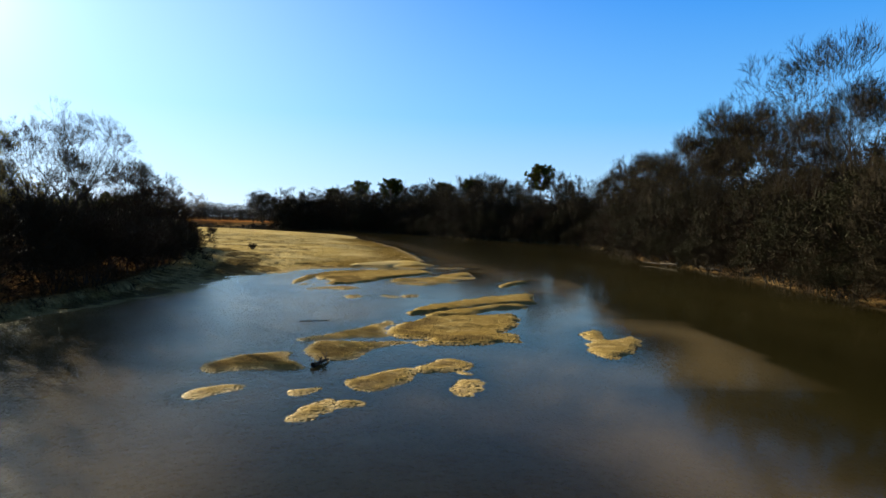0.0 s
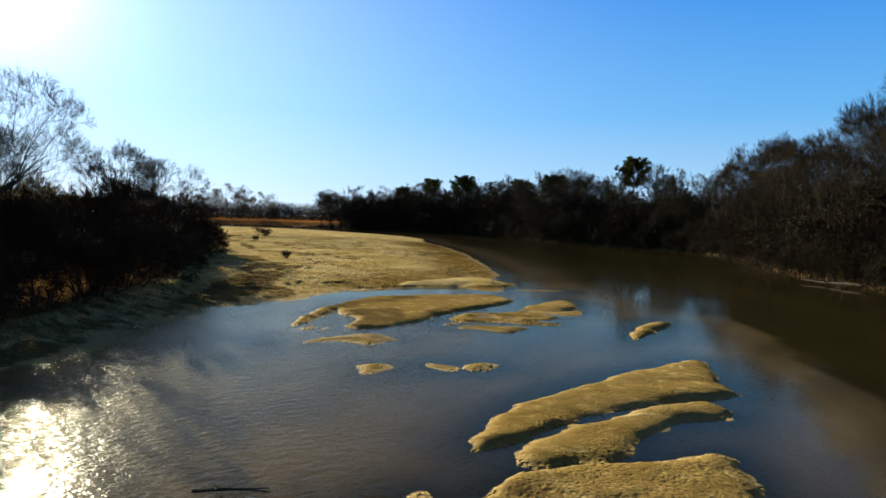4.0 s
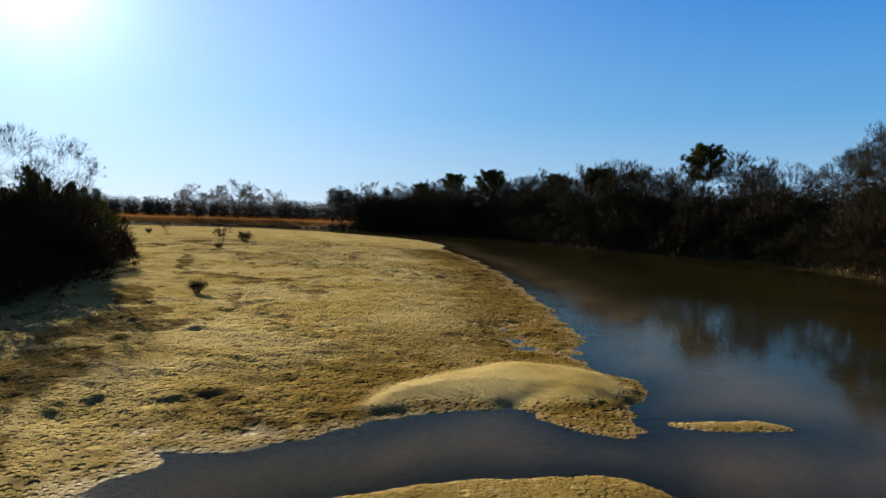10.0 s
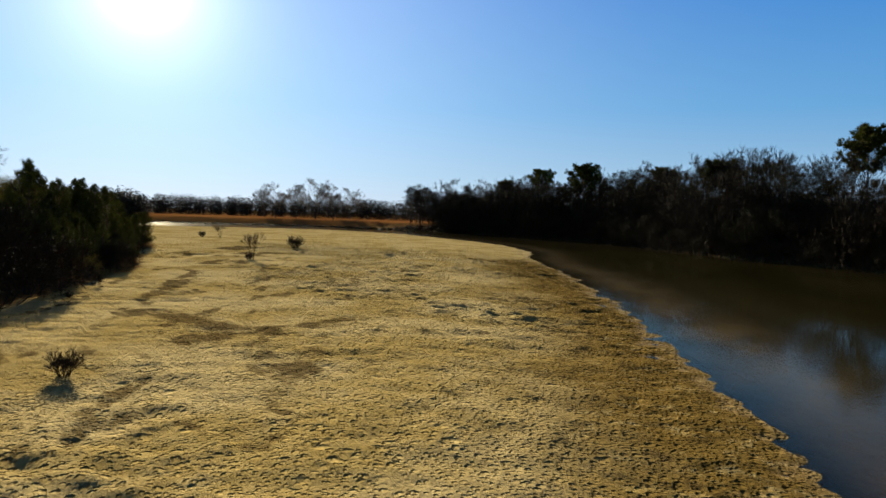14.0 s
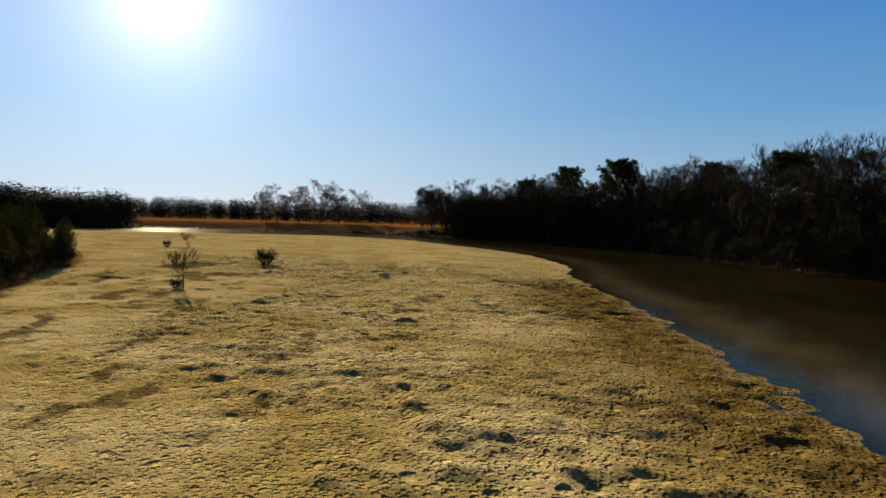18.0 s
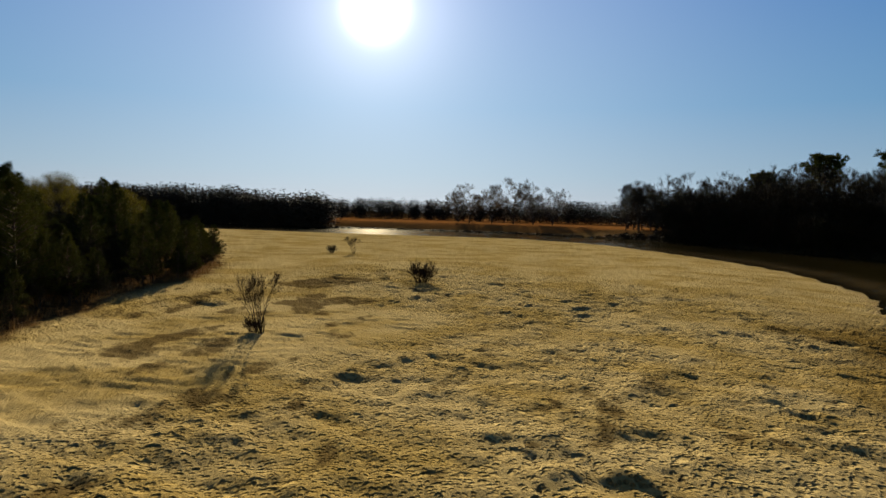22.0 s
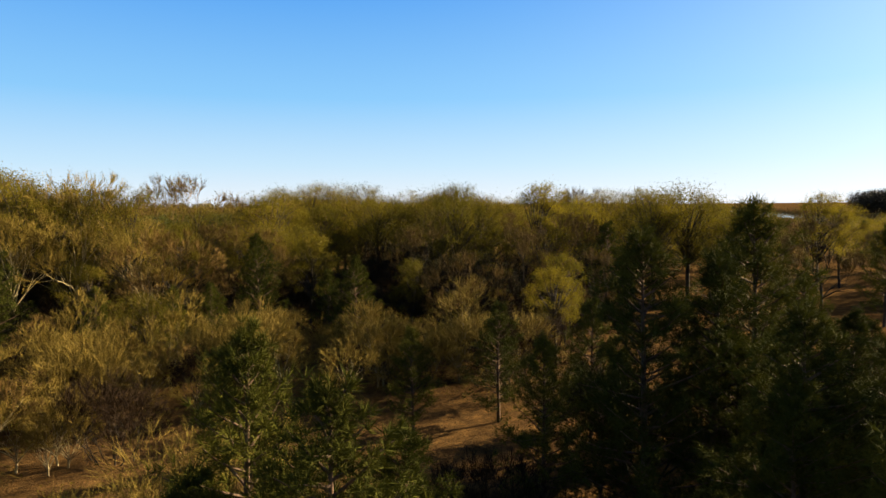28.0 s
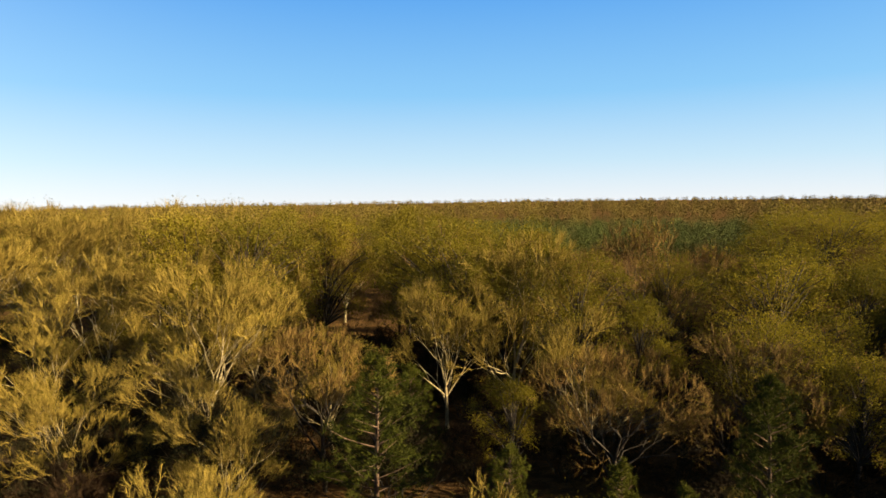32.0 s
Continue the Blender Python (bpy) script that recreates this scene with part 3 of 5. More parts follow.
def ground_at(x, y):
    """Height of the ground, and how far it is sand, gravel, litter or field."""
    wx, wy = x + 0.9 * fbm(x / 4, y / 4, 3, 11), y + 0.9 * fbm(x / 4, y / 4, 3, 23)
    west, east, bar = inside_by(wx, wy, WEST), inside_by(wx, wy, EAST), inside_by(wx + 0.55 * fbm(x / 1.4, y / 1.4, 2, 13), wy + 0.55 * fbm(x / 1.4, y / 1.4, 2, 19), rounded(BAR, 1))
    near = step(45, 10, np.abs(x + 3)) * step(120, 75, y)
    bed = -1.3 + 0.35 * fbm(x / 18, y / 30, 3, 5)
    bed = bed * (1 - near) + near * (-0.32 + 0.36 * fbm(x / 9, y / 14, 4, 31) - 1.1 * step(4, 18, x) - 0.15 * step(-8, -16, x))
    bed = np.minimum(bed + near * 0.14 * step(42, 18, y), -0.05)
    z = bed
    rough, isle = np.zeros(x.shape), np.zeros(x.shape)
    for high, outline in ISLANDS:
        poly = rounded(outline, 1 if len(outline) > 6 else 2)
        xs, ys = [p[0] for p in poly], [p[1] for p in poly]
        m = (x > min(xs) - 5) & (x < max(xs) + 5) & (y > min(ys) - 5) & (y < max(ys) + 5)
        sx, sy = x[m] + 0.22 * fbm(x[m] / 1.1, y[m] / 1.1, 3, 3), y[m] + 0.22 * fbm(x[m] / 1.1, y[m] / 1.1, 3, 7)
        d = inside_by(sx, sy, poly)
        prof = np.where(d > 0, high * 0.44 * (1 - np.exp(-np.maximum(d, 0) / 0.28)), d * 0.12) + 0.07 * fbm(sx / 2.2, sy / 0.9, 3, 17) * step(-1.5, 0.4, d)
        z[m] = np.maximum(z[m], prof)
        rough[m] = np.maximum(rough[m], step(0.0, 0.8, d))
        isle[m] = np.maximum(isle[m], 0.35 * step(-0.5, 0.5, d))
    prof = np.where(bar > 0, 0.10 * (1 - np.exp(-np.maximum(bar, 0) / 0.8)) + 0.58 * step(0, 17, bar), bar * 0.10)
    lobe = inside_by(wx, wy, rounded([(-13.4, 84.4), (-11.7, 90.1), (-7.3, 95.3), (-3.9, 94.9), (-2.2, 90.7), (-4.6, 88.5), (-8.6, 88.3)]))
    smooth_lobe = step(-0.6, 0.5, lobe)
    prof = prof + 0.42 * step(-1.2, 2.2, lobe)
    prof = prof + 0.10 * fbm(x / 1.5, y / 1.1, 3, 15) * step(-1.0, 0.5, bar) * step(7, 3, bar) * (1 - smooth_lobe)
    z = np.maximum(z, prof)
    rough = np.maximum(rough, step(0.0, 1.5, bar))
    rough *= 1 - 0.85 * smooth_lobe
    # wind-worn hollows and trampled lumps
    patch = step(-0.35, 0.5, fbm(x / 13, y / 13, 2, 41) + 0.6 * fbm(x / 3, y / 3, 2, 43))
    flat = np.maximum(smooth_lobe, step(-6, -1, inside_by(x, y, [(-36.8, 111.5), (-56.3, 148.1), (-59.6, 174.5), (-71, 176), (-67.3, 150), (-48.8, 111)])))
    for spit in SPITS:
        flat = np.maximum(flat, step(-0.5, 0.4, inside_by(wx, wy, spit)))
    tread = rough * np.clip(1 - flat, 0.08, 1) * (0.35 + 0.65 * patch) * (1 - 2.2 * isle)
    fine_zone = (y > 10) & (y < 215) & (x > -95) & (x < 20)
    lumps = np.zeros(x.shape)
    fx, fy = x[fine_zone], y[fine_zone]
    wx_, wy_ = fx + 0.35 * vnoise(fx / 0.8, fy / 0.8, 3), fy + 0.35 * vnoise(fx / 0.8, fy / 0.8, 5)
    lumps[fine_zone] = (0.27 * fbm(fx / 1.7, fy / 1.2, 4, 51) + pits(wx_, wy_, 0.8, 0.15, 0.22, 57) * step(-0.1, 0.4, fbm(fx / 2.3, fy / 2.3, 2, 59))
                        + pits(wx_, wy_, 2.1, 0.11, 0.45, 63) * step(0.0, 0.4, fbm(fx / 5, fy / 5, 2, 65)))
    z = z + rough * 0.10 * fbm(x / 6, y / 4, 3, 71) + tread * lumps
    scarp = step(0.10, 0.17, fbm(x / 8 + 3, y / 3.6, 3, 77)) * step(0.0, 4, bar)
    z = z + 0.05 * scarp * rough
    scour = step(0.50, 0.62, fbm(x / 1.7 + 9, y / 1.7, 3, 101)) * step(2.0, 4.0, bar) * step(215, 190, y) * np.clip(1 - flat, 0, 1)
    z = z - 0.02 * scour
    # low crests that the flood left on the open sand
    crest = 1 - 2.2 * np.abs(fbm((x + 0.45 * y) / 3.4, (y - 0.45 * x) / 1.2, 3, 121))
    z = z + 0.11 * np.clip(crest, 0, 1) * flat * rough * step(2, 5, bar) * (1 - smooth_lobe)
    for px, py, pr, pd in PUDDLES:
        k = 0.93 * np.exp(-((((x - px) ** 2 + (y - py) ** 2) / pr ** 2) ** 0.9) * np.clip(1 + 1.5 * fbm(x / 0.9, y / 0.4, 3, 103), 0.5, 3))
        z = z * (1 - np.clip(k, 0, 1)) - pd * np.clip(k, 0, 1)
    gravel = np.full(x.shape, -9.0)
    for ax, ay, bx, by, w in GRAVEL:
        k = np.clip(((x - ax) * (bx - ax) + (y - ay) * (by - ay)) / ((bx - ax) ** 2 + (by - ay) ** 2 + 1e-9), 0, 1)
        gravel = np.maximum(gravel, w - np.hypot(x - ax - k * (bx - ax), y - ay - k * (by - ay)))
    streak = fbm((x + 0.35 * y) / 1.6, (y - 0.35 * x) / 5, 3, 91)
    gravel = step(-0.7, 0.8, gravel - 0.1 + 1.1 * streak)
    gravel = np.maximum(gravel, 0.8 * step(0.12, 0.5, streak) * step(13, 24, bar) * step(190, 165, y)) * rough * (1 - smooth_lobe)
    gravel = np.maximum(gravel, 0.7 * scour)
    # gravel colour over the whole west strip, to turn its tree shade brown
    gravel = np.maximum(gravel, 0.62 * step(-18.5, -22, x) * step(84, 64, y) * step(0, 2, bar))
    bank_w = np.where(west > 0, 0.75 + 2.5 * step(1, 22, west), 0.6 + west * 0.6)
    bank_e = np.where(east > 0, 0.1 + 3.0 * step(0, 9, east), east * 0.6)
    uneven = 0.3 * fbm(x / 5, y / 5, 3, 83)
    z = np.where(west > -0.5, np.maximum(z, bank_w + uneven * step(0, 4, west)), z)
    z = np.where(east > -3, np.maximum(z, bank_e + uneven * step(0, 4, east)), z)
    far = np.hypot(x + 80, y - 140)
    z = z + 4 * step(700, 1700, far) * step(0.2, 0.9, (-0.80 * (x + 80) - 0.6 * (y - 140)) / (far + 1)) * (west > 0)
    litter = np.maximum(step(-0.8, 0.8, west), step(-2 - 10 * step(250, 330, y), 0.5, east))
    open_field = step(0, 10, inside_by(wx, wy, [(-105, 392), (-170, 396), (-235, 384), (-330, 350), (-420, 420), (-330, 640), (-90, 640)]))
    damp = step(16, 4, bar + 4.0 * fbm(x / 5, y / 5, 3, 99)) * step(-2, 1, bar) * step(215, 190, y) * step(-24, -12, x + 24 * step(135, 160, y)) * (1 - smooth_lobe)
    damp = np.maximum(damp, 2.4 * isle)
    return z, gravel, litter, open_field, damp, np.clip(1 - flat, 0, 1) * (1 - litter) * (0.5 + 0.5 * patch) * (1 - 2.6 * isle)


def spread(lo, hi, pitch, far_lo, far_hi, grow=1.09):
    """Even steps from lo to hi, then ever longer ones out to the far ends."""
    v = list(np.arange(lo, hi + 1e-6, pitch))
    for sign, end in ((-1, far_lo), (1, far_hi)):
        at, d = (lo, pitch) if sign < 0 else (hi, pitch)
        out = []
        while sign * (end - at) > 0:
            d *= grow
            at += sign * d
            out.append(at)
        v = out[::-1] + v if sign < 0 else v + out
    return np.array(v)


def sheet(name, us, vs, mat):
    """A sheet of quads that follows the river's bend; returns its object and the plan of its corners."""
    u, v = np.meshgrid(us, vs)
    x = u + np.interp(v, [-200, 0, 80, 130, 170, 230, 400], [0, -2, -8, -24, -46, -58, -60])
    return u, v, x.ravel(), v.ravel()


def grid_object(name, x, y, z, columns, mat, values):
    rows_n = len(x) // columns
    me = bpy.data.meshes.new(name)
    q = np.arange(len(x)).reshape(rows_n, columns)
    faces = np.stack([q[:-1, :-1], q[:-1, 1:], q[1:, 1:], q[1:, :-1]], -1).reshape(-1)
    me.vertices.add(len(x)), me.loops.add(len(faces)), me.polygons.add(len(faces) // 4)
    me.vertices.foreach_set("co", np.stack([x, y, z], -1).ravel())
    me.loops.foreach_set("vertex_index", faces)
    me.polygons.foreach_set("loop_start", np.arange(0, len(faces), 4))
    me.polygons.foreach_set("use_smooth", np.ones(len(faces) // 4, bool))
    for key, val in values.items():
        me.attributes.new(key, "FLOAT", "POINT").data.foreach_set("value", val.astype(np.float32))
    me.update(), me.validate()
    me.materials.append(mat)
    return new(name, me)


us, vs = spread(-28, 21, 0.17, -3400, 3400, 1.10), spread(17, 200, 0.18, -3400, 3400, 1.05)
_, _, gx, gy = sheet("ground", us, vs, GROUND)
gz, g_gravel, g_litter, g_field, g_damp, g_trod = ground_at(gx, gy)
tagged(grid_object("ground", gx, gy, gz, len(us), GROUND, {"gravel": g_gravel, "litter": g_litter, "field": g_field, "damp": g_damp, "trod": g_trod}),
       "golden sandbars, dark gravel patches and brown leaf-littered banks", "ground", kind="structure")
us2, vs2 = spread(-30, 40, 0.7, -900, 300, 1.12), spread(10, 205, 0.7, -900, 700, 1.12)
_, _, rx_, ry_ = sheet("water", us2, vs2, WATER)
rz_ = ground_at(rx_, ry_)[0]
tagged(grid_object("water", rx_, ry_, np.zeros(len(rx_)), len(us2), WATER, {"murk": 1 - np.exp(-np.maximum(-rz_, 0) / 0.5), "riffle": step(0, -9, rx_) * step(80, 60, ry_) * (0.4 + 0.6 * step(28, 44, ry_))}),
       "shallow silty olive-brown river with light ripples", "river", kind="structure")


def height(x, y):
    return float(ground_at(np.array([float(x)]), np.array([float(y)]))[0][0])


# ---- plants: the pieces they are made of ----
class Soup:
    """Corners and faces of one mesh."""

    stout = 1.0

    def __init__(self):
        self.v, self.f = [], []

    def tube(self, a, b, ra, rb, sides=4):
        d = (b - a).normalized()
        s = d.cross(Vector((0.31, 0.95, 0.11))).normalized()
        t = d.cross(s)
        k = len(self.v)
        for c, r in ((a, ra), (b, rb)):
            for j in range(sides):
                w = 2 * math.pi * j / sides
                self.v.append(c + r * (math.cos(w) * s + math.sin(w) * t))
        for j in range(sides):
            self.f.append((k + j, k + (j + 1) % sides, k + sides + (j + 1) % sides, k + sides + j))

    def blade(self, a, b, width):
        d = b - a
        s = d.cross(Vector((random.uniform(-1, 1), random.uniform(-1, 1), random.uniform(-1, 1)))).normalized() * (width * 0.5 * Soup.stout)
        k = len(self.v)
        self.v += [a - s, a + s, b]
        self.f.append((k, k + 1, k + 2))

    def leaf(self, c, size):
        d = Vector((random.gauss(0, 1), random.gauss(0, 1), random.gauss(0, 1))).normalized()
        s = d.cross(Vector((random.gauss(0, 1), random.gauss(0, 1), random.gauss(0, 1)))).normalized()
        k = len(self.v)
        self.v += [c - d * size * 0.5, c + s * size * 0.3, c + d * size * 0.5]
        self.f.append((k, k + 1, k + 2))

    def mesh(self, name, mat, smooth=False):
        me = bpy.data.meshes.new(name)
        me.from_pydata([tuple(p) for p in self.v], [], self.f)
        me.materials.append(mat)
        if smooth:
            me.polygons.foreach_set("use_smooth", [True] * len(me.polygons))
        return me


def rnd(s=1.0):
    return Vector((random.uniform(-s, s), random.uniform(-s, s), random.uniform(-s, s)))


def limb(soup, at, way, length, radius, bits, wobble, lift, sides=4, end=0.35):
    """A bent, tapering limb in one skin; returns the points along it with their ways and radii."""
    out, ring = [], None
    for i in range(bits + 1):
        r = radius * (1 - (1 - end) * i / bits)
        s_ = way.cross(Vector((0.31, 0.95, 0.11))).normalized()
        t_ = way.cross(s_)
        k = len(soup.v)
        for j in range(sides):
            w = 2 * math.pi * j / sides
            soup.v.append(at + r * (math.cos(w) * s_ + math.sin(w) * t_))
        if ring is not None:
            for j in range(sides):
                soup.f.append((ring + j, ring + (j + 1) % sides, k + (j + 1) % sides, k + j))
            out.append((at.copy(), way.copy(), r))
        ring = k
        if i < bits:
            way = (way + rnd(wobble) + Vector((0, 0, lift))).normalized()
            at = at + way * (length / bits)
    return out


def side_way(way, angle):
    s = way.cross(rnd()).normalized()
    return (way * math.cos(angle) + s * math.sin(angle)).normalized()


def tree_of(name, parts, label, category):
    root = new(name)
    root.empty_display_size = 0.5
    for pname, me in parts:
        ob = new(pname, me)
        ob.parent = root
        if pname.endswith("mass"):
            ob["kind"] = "stuff"
    return tagged(root, label, category)


def fork(wood, fine, leaves, at, way, length, radius, level, spread_by, lift, twigs, twig_len, buds, bud_size):
    """A branch that forks again and again, and ends in a spray of twigs."""
    for half in range(2):
        way = (way + rnd(0.16) + Vector((0, 0, lift))).normalized()
        to = at + way * (length * 0.5)
        r1 = radius * (0.88 if half == 0 else 0.74)
        if level >= 3:
            wood.tube(at, to, radius, r1, 4 if level > 3 else 3)
        else:
            fine.blade(at, to + way * length * 0.25, max(radius * 1.7, 0.02 * Soup.stout) / Soup.stout)
        at, radius = to, r1
        if level <= 2:
            for _ in range(twigs if level == 0 else twigs // 2):
                end = at + (side_way(way, random.uniform(0.1, 0.85)) + Vector((0, 0, 0.3))).normalized() * twig_len * random.uniform(0.5, 1.2)
                fine.blade(at - way * length * random.uniform(0, 0.45), end, 0.022)
                for _ in range(int(buds + random.random())):
                    leaves.leaf(end + rnd(0.15), bud_size * random.uniform(0.6, 1.4))
    if level > 0:
        for k in range(3 if random.random() < 0.42 else 2):
            fork(wood, fine, leaves, at, side_way(way, random.uniform(0.22, 0.62) * spread_by), length * random.uniform(0.68, 0.88), radius * 0.72,
                 level - 1, spread_by, lift, twigs, twig_len, buds, bud_size)


def bare_tree(seed, tall, limbs, spread_by, trunk_share, wood_mat, twig_mat, label, buds=0, bud_mat=None, depth=5, twigs=8, name="bare_tree", bud_size=0.28):
    random.seed(seed)
    wood, fine, leaves = Soup(), Soup(), Soup()
    trunk = limb(wood, Vector((0, 0, -0.4)), Vector((rnd(0.06).x, rnd(0.06).y, 1)).normalized(), tall * trunk_share + 0.4, tall * 0.017, 5, 0.07, 0.1, 6, 0.72)
    first = tall * (1 - trunk_share) / 3.4
    for i in range(limbs):
        at, way, r = trunk[-1] if i < 3 else trunk[random.choice((2, 3, 3))]
        w = 2 * math.pi * (i + random.random() * 0.6) / limbs
        tilt = random.uniform(0.25, 0.75) * spread_by * (1.0 if i < 3 else 1.5)
        out_ = Vector((math.cos(w) * math.sin(tilt), math.sin(w) * math.sin(tilt), math.cos(tilt)))
        fork(wood, fine, leaves, at, out_, first * random.uniform(0.85, 1.15) * (1 if i < 3 else 0.8), r * 0.62, depth if i < 3 else depth - 1, spread_by, 0.05, twigs, tall * (0.05 if buds else 0.04 if depth == 7 else 0.06), buds, bud_size)
    # crowns are rounded: what reaches past the dome is drawn in
    top = max(p.z for p in fine.v)
    mid, wide_, high_ = top * (0.5 + trunk_share * 0.35), top * 0.36, top * (0.5 - trunk_share * 0.35)
    for soup in (wood, fine, leaves):
        for p in soup.v:
            reach = math.sqrt((p.x * p.x + p.y * p.y) / wide_ ** 2 + (max(0.0, p.z - mid) / high_) ** 2)
            if reach > 1.1:
                k = (1.1 + 0.5 * math.tanh((reach - 1.1) / 0.8)) / reach
                p.x, p.y = p.x * k, p.y * k
                if p.z > mid:
                    p.z = mid + (p.z - mid) * k
    fit_to = tall / max(p.z for p in fine.v)
    for soup in (wood, fine, leaves):
        soup.v = [p * fit_to for p in soup.v]
    parts = [("trunk", wood.mesh("trunk", wood_mat, True)), ("crown", fine.mesh("crown", twig_mat))]
    if leaves.f:
        parts.append(("foliage", leaves.mesh("foliage", bud_mat)))
    return tree_of(name, parts, label, "tree")


def leafing_tree(seed, tall, wide, trunk_share, clumps, label):
    """A crown of many small leaf clumps, each at the end of its own bent limb, thinner inside."""
    random.seed(seed)
    wood, fine, leaves = Soup(), Soup(), Soup()
    trunk = limb(wood, Vector((0, 0, -0.4)), Vector((rnd(0.08).x, rnd(0.08).y, 1)).normalized(), tall * 0.72, tall * 0.016, 7, 0.07, 0.1, 6, 0.35)
    half, mid = tall * (1 - trunk_share) * 0.5, tall * (1 + trunk_share) * 0.5
    knobs = [(Vector((random.gauss(0, 0.3), random.gauss(0, 0.3), random.uniform(-0.3, 0.5))), random.uniform(0.8, 1.15)) for _ in range(5)]
    for i in range(clumps):
        way = Vector((random.gauss(0, 1), random.gauss(0, 1), random.gauss(0.25, 0.9))).normalized()
        bulge = max(r * (0.72 + 0.28 * max(0.0, way.dot((k + Vector((0, 0, 0.01))).normalized()))) for k, r in knobs)
        reach = random.random() ** 0.35 * bulge
        at = Vector((way.x * wide * 0.5 * reach, way.y * wide * 0.5 * reach, mid + way.z * half * reach - half * 0.06))
        root, rway, rr = trunk[min(6, max(2, int(7 * (at.z - half * 0.9) / (tall * 0.72))))]
        step_ = (at - root) / 3
        bend = rnd(0.10 * step_.length * 3) + Vector((0, 0, 0.12 * step_.length * 3))
        line = [root, root + step_ + bend * 0.7, root + step_ * 2 + bend * 0.7, at]
        for a, b, r in zip(line, line[1:], (1.0, 0.7, 0.45)):
            wood.tube(a, b, min(rr, 0.012 * tall) * 0.6 * r, min(rr, 0.012 * tall) * 0.6 * r * 0.7, 4)
        size = wide * random.uniform(0.075, 0.13)
        for _ in range(9):
            fine.blade(line[2].lerp(at, random.random()), at + rnd(size * 1.1), 0.025)
        for _ in range(int(190 * (size / (wide * 0.1)) ** 2)):
            leaves.leaf(at + Vector((random.gauss(0, size * 0.55), random.gauss(0, size * 0.55), random.gauss(0, size * 0.42))), 0.21 * random.uniform(0.6, 1.3))
    return tree_of("budding_tree", [("trunk", wood.mesh("trunk", BARK, True)), ("twig_mass", fine.mesh("twig_mass", RUST_TWIG)), ("foliage", leaves.mesh("foliage", BUD))], label, "tree")


def tuft(soup, c, way, size, count, thin):
    for _ in range(count):
        w = (way * 0.7 + rnd(1.0)).normalized()
        soup.blade(c + w * size * 0.08, c + w * size * random.uniform(0.7, 1.1), size * thin)


def pine_tree(seed, tall, crown_from, width, cone, label, limbs=48, tufts=9, needles=9, size=0.5, thin=0.16):
    random.seed(seed)
    wood, green = Soup(), Soup()
    stem = limb(wood, Vector((0, 0, -0.4)), Vector((0, 0, 1)), tall + 0.2, tall * 0.013 + 0.05, 9, 0.02, 0.05, 6, 0.12)
    pts = [Vector((0, 0, -0.4))] + [p for p, _, _ in stem]
    for i in range(limbs):
        k = i / (limbs - 1)
        h = crown_from + (1 - crown_from) * (k ** 0.9) * 0.985
        f = h * (len(pts) - 1)
        at = pts[int(min(f, len(pts) - 2))].lerp(pts[int(min(f, len(pts) - 2)) + 1], f - int(min(f, len(pts) - 2)))
        prof = (1 - k) * cone + (1 - cone) * math.sin(math.pi * min(1, 0.25 + 0.72 * k)) ** 0.8
        length = width * max(0.16, prof) * random.uniform(0.6, 1.15)
        w = 2.4 * i + random.uniform(-0.5, 0.5)
        way = Vector((math.cos(w), math.sin(w), random.uniform(-0.05, 0.35) + 0.5 * k)).normalized()
        main = limb(wood, at, way, length, 0.012 * tall * 0.35 + 0.01, 3, 0.15, 0.10, 3, 0.3)
        line = [at] + [p for p, _, _ in main]
        for j in range(max(3, int(tufts * (0.5 + length / width)))):
            f = (1.4, 2.3, 3.0)[j % 3] + random.uniform(-0.15, 0.0)       # needles gather in clumps along the limb
            c = line[int(min(f, 2.99))].lerp(line[int(min(f, 2.99)) + 1], f - int(min(f, 2.99)))
            tuft(green, c + rnd(0.16 + 0.07 * length) + Vector((0, 0, 0.1)), (way + Vector((0, 0, 0.6))).normalized(), size, needles, thin)
    tuft(green, pts[-1], Vector((0, 0, 1)), size * 1.2, needles * 2, thin)
    return tree_of("pine_tree", [("trunk", wood.mesh("trunk", PINE_BARK, True)), ("crown", green.mesh("crown", NEEDLE))], label, "tree")


def thicket(seed, tall, wide, stems, wood_mat, twig_mat, label, leafy=0.0, leaf_mat=None, depth=4, twigs=7, name="thicket", leaf_size=0.2, spread_by=1.25, lean=0.95, short=0.26):
    random.seed(seed)
    wood, fine, leaves = Soup(), Soup(), Soup()
    for i in range(stems):
        w = 2 * math.pi * i / stems + random.uniform(-0.4, 0.4)
        foot = Vector((math.cos(w), math.sin(w), 0)) * random.uniform(0, wide * 0.3) - Vector((0, 0, 0.3))
        tilt = random.uniform(0.05, lean)
        way = Vector((math.cos(w) * math.sin(tilt), math.sin(w) * math.sin(tilt), math.cos(tilt)))
        fork(wood, fine, leaves, foot, way, tall * random.uniform(short, 0.36), 0.010 * tall + 0.01, depth, spread_by, 0.03, twigs, tall * 0.13, leafy, leaf_size)
    parts = [("branch_mass", wood.mesh("branch_mass", wood_mat, True)), ("twig_mass", fine.mesh("twig_mass", twig_mat))]
    if leaves.f:
        parts.append(("leaf_mass", leaves.mesh("leaf_mass", leaf_mat)))
    return tree_of(name, parts, label, "shrub")


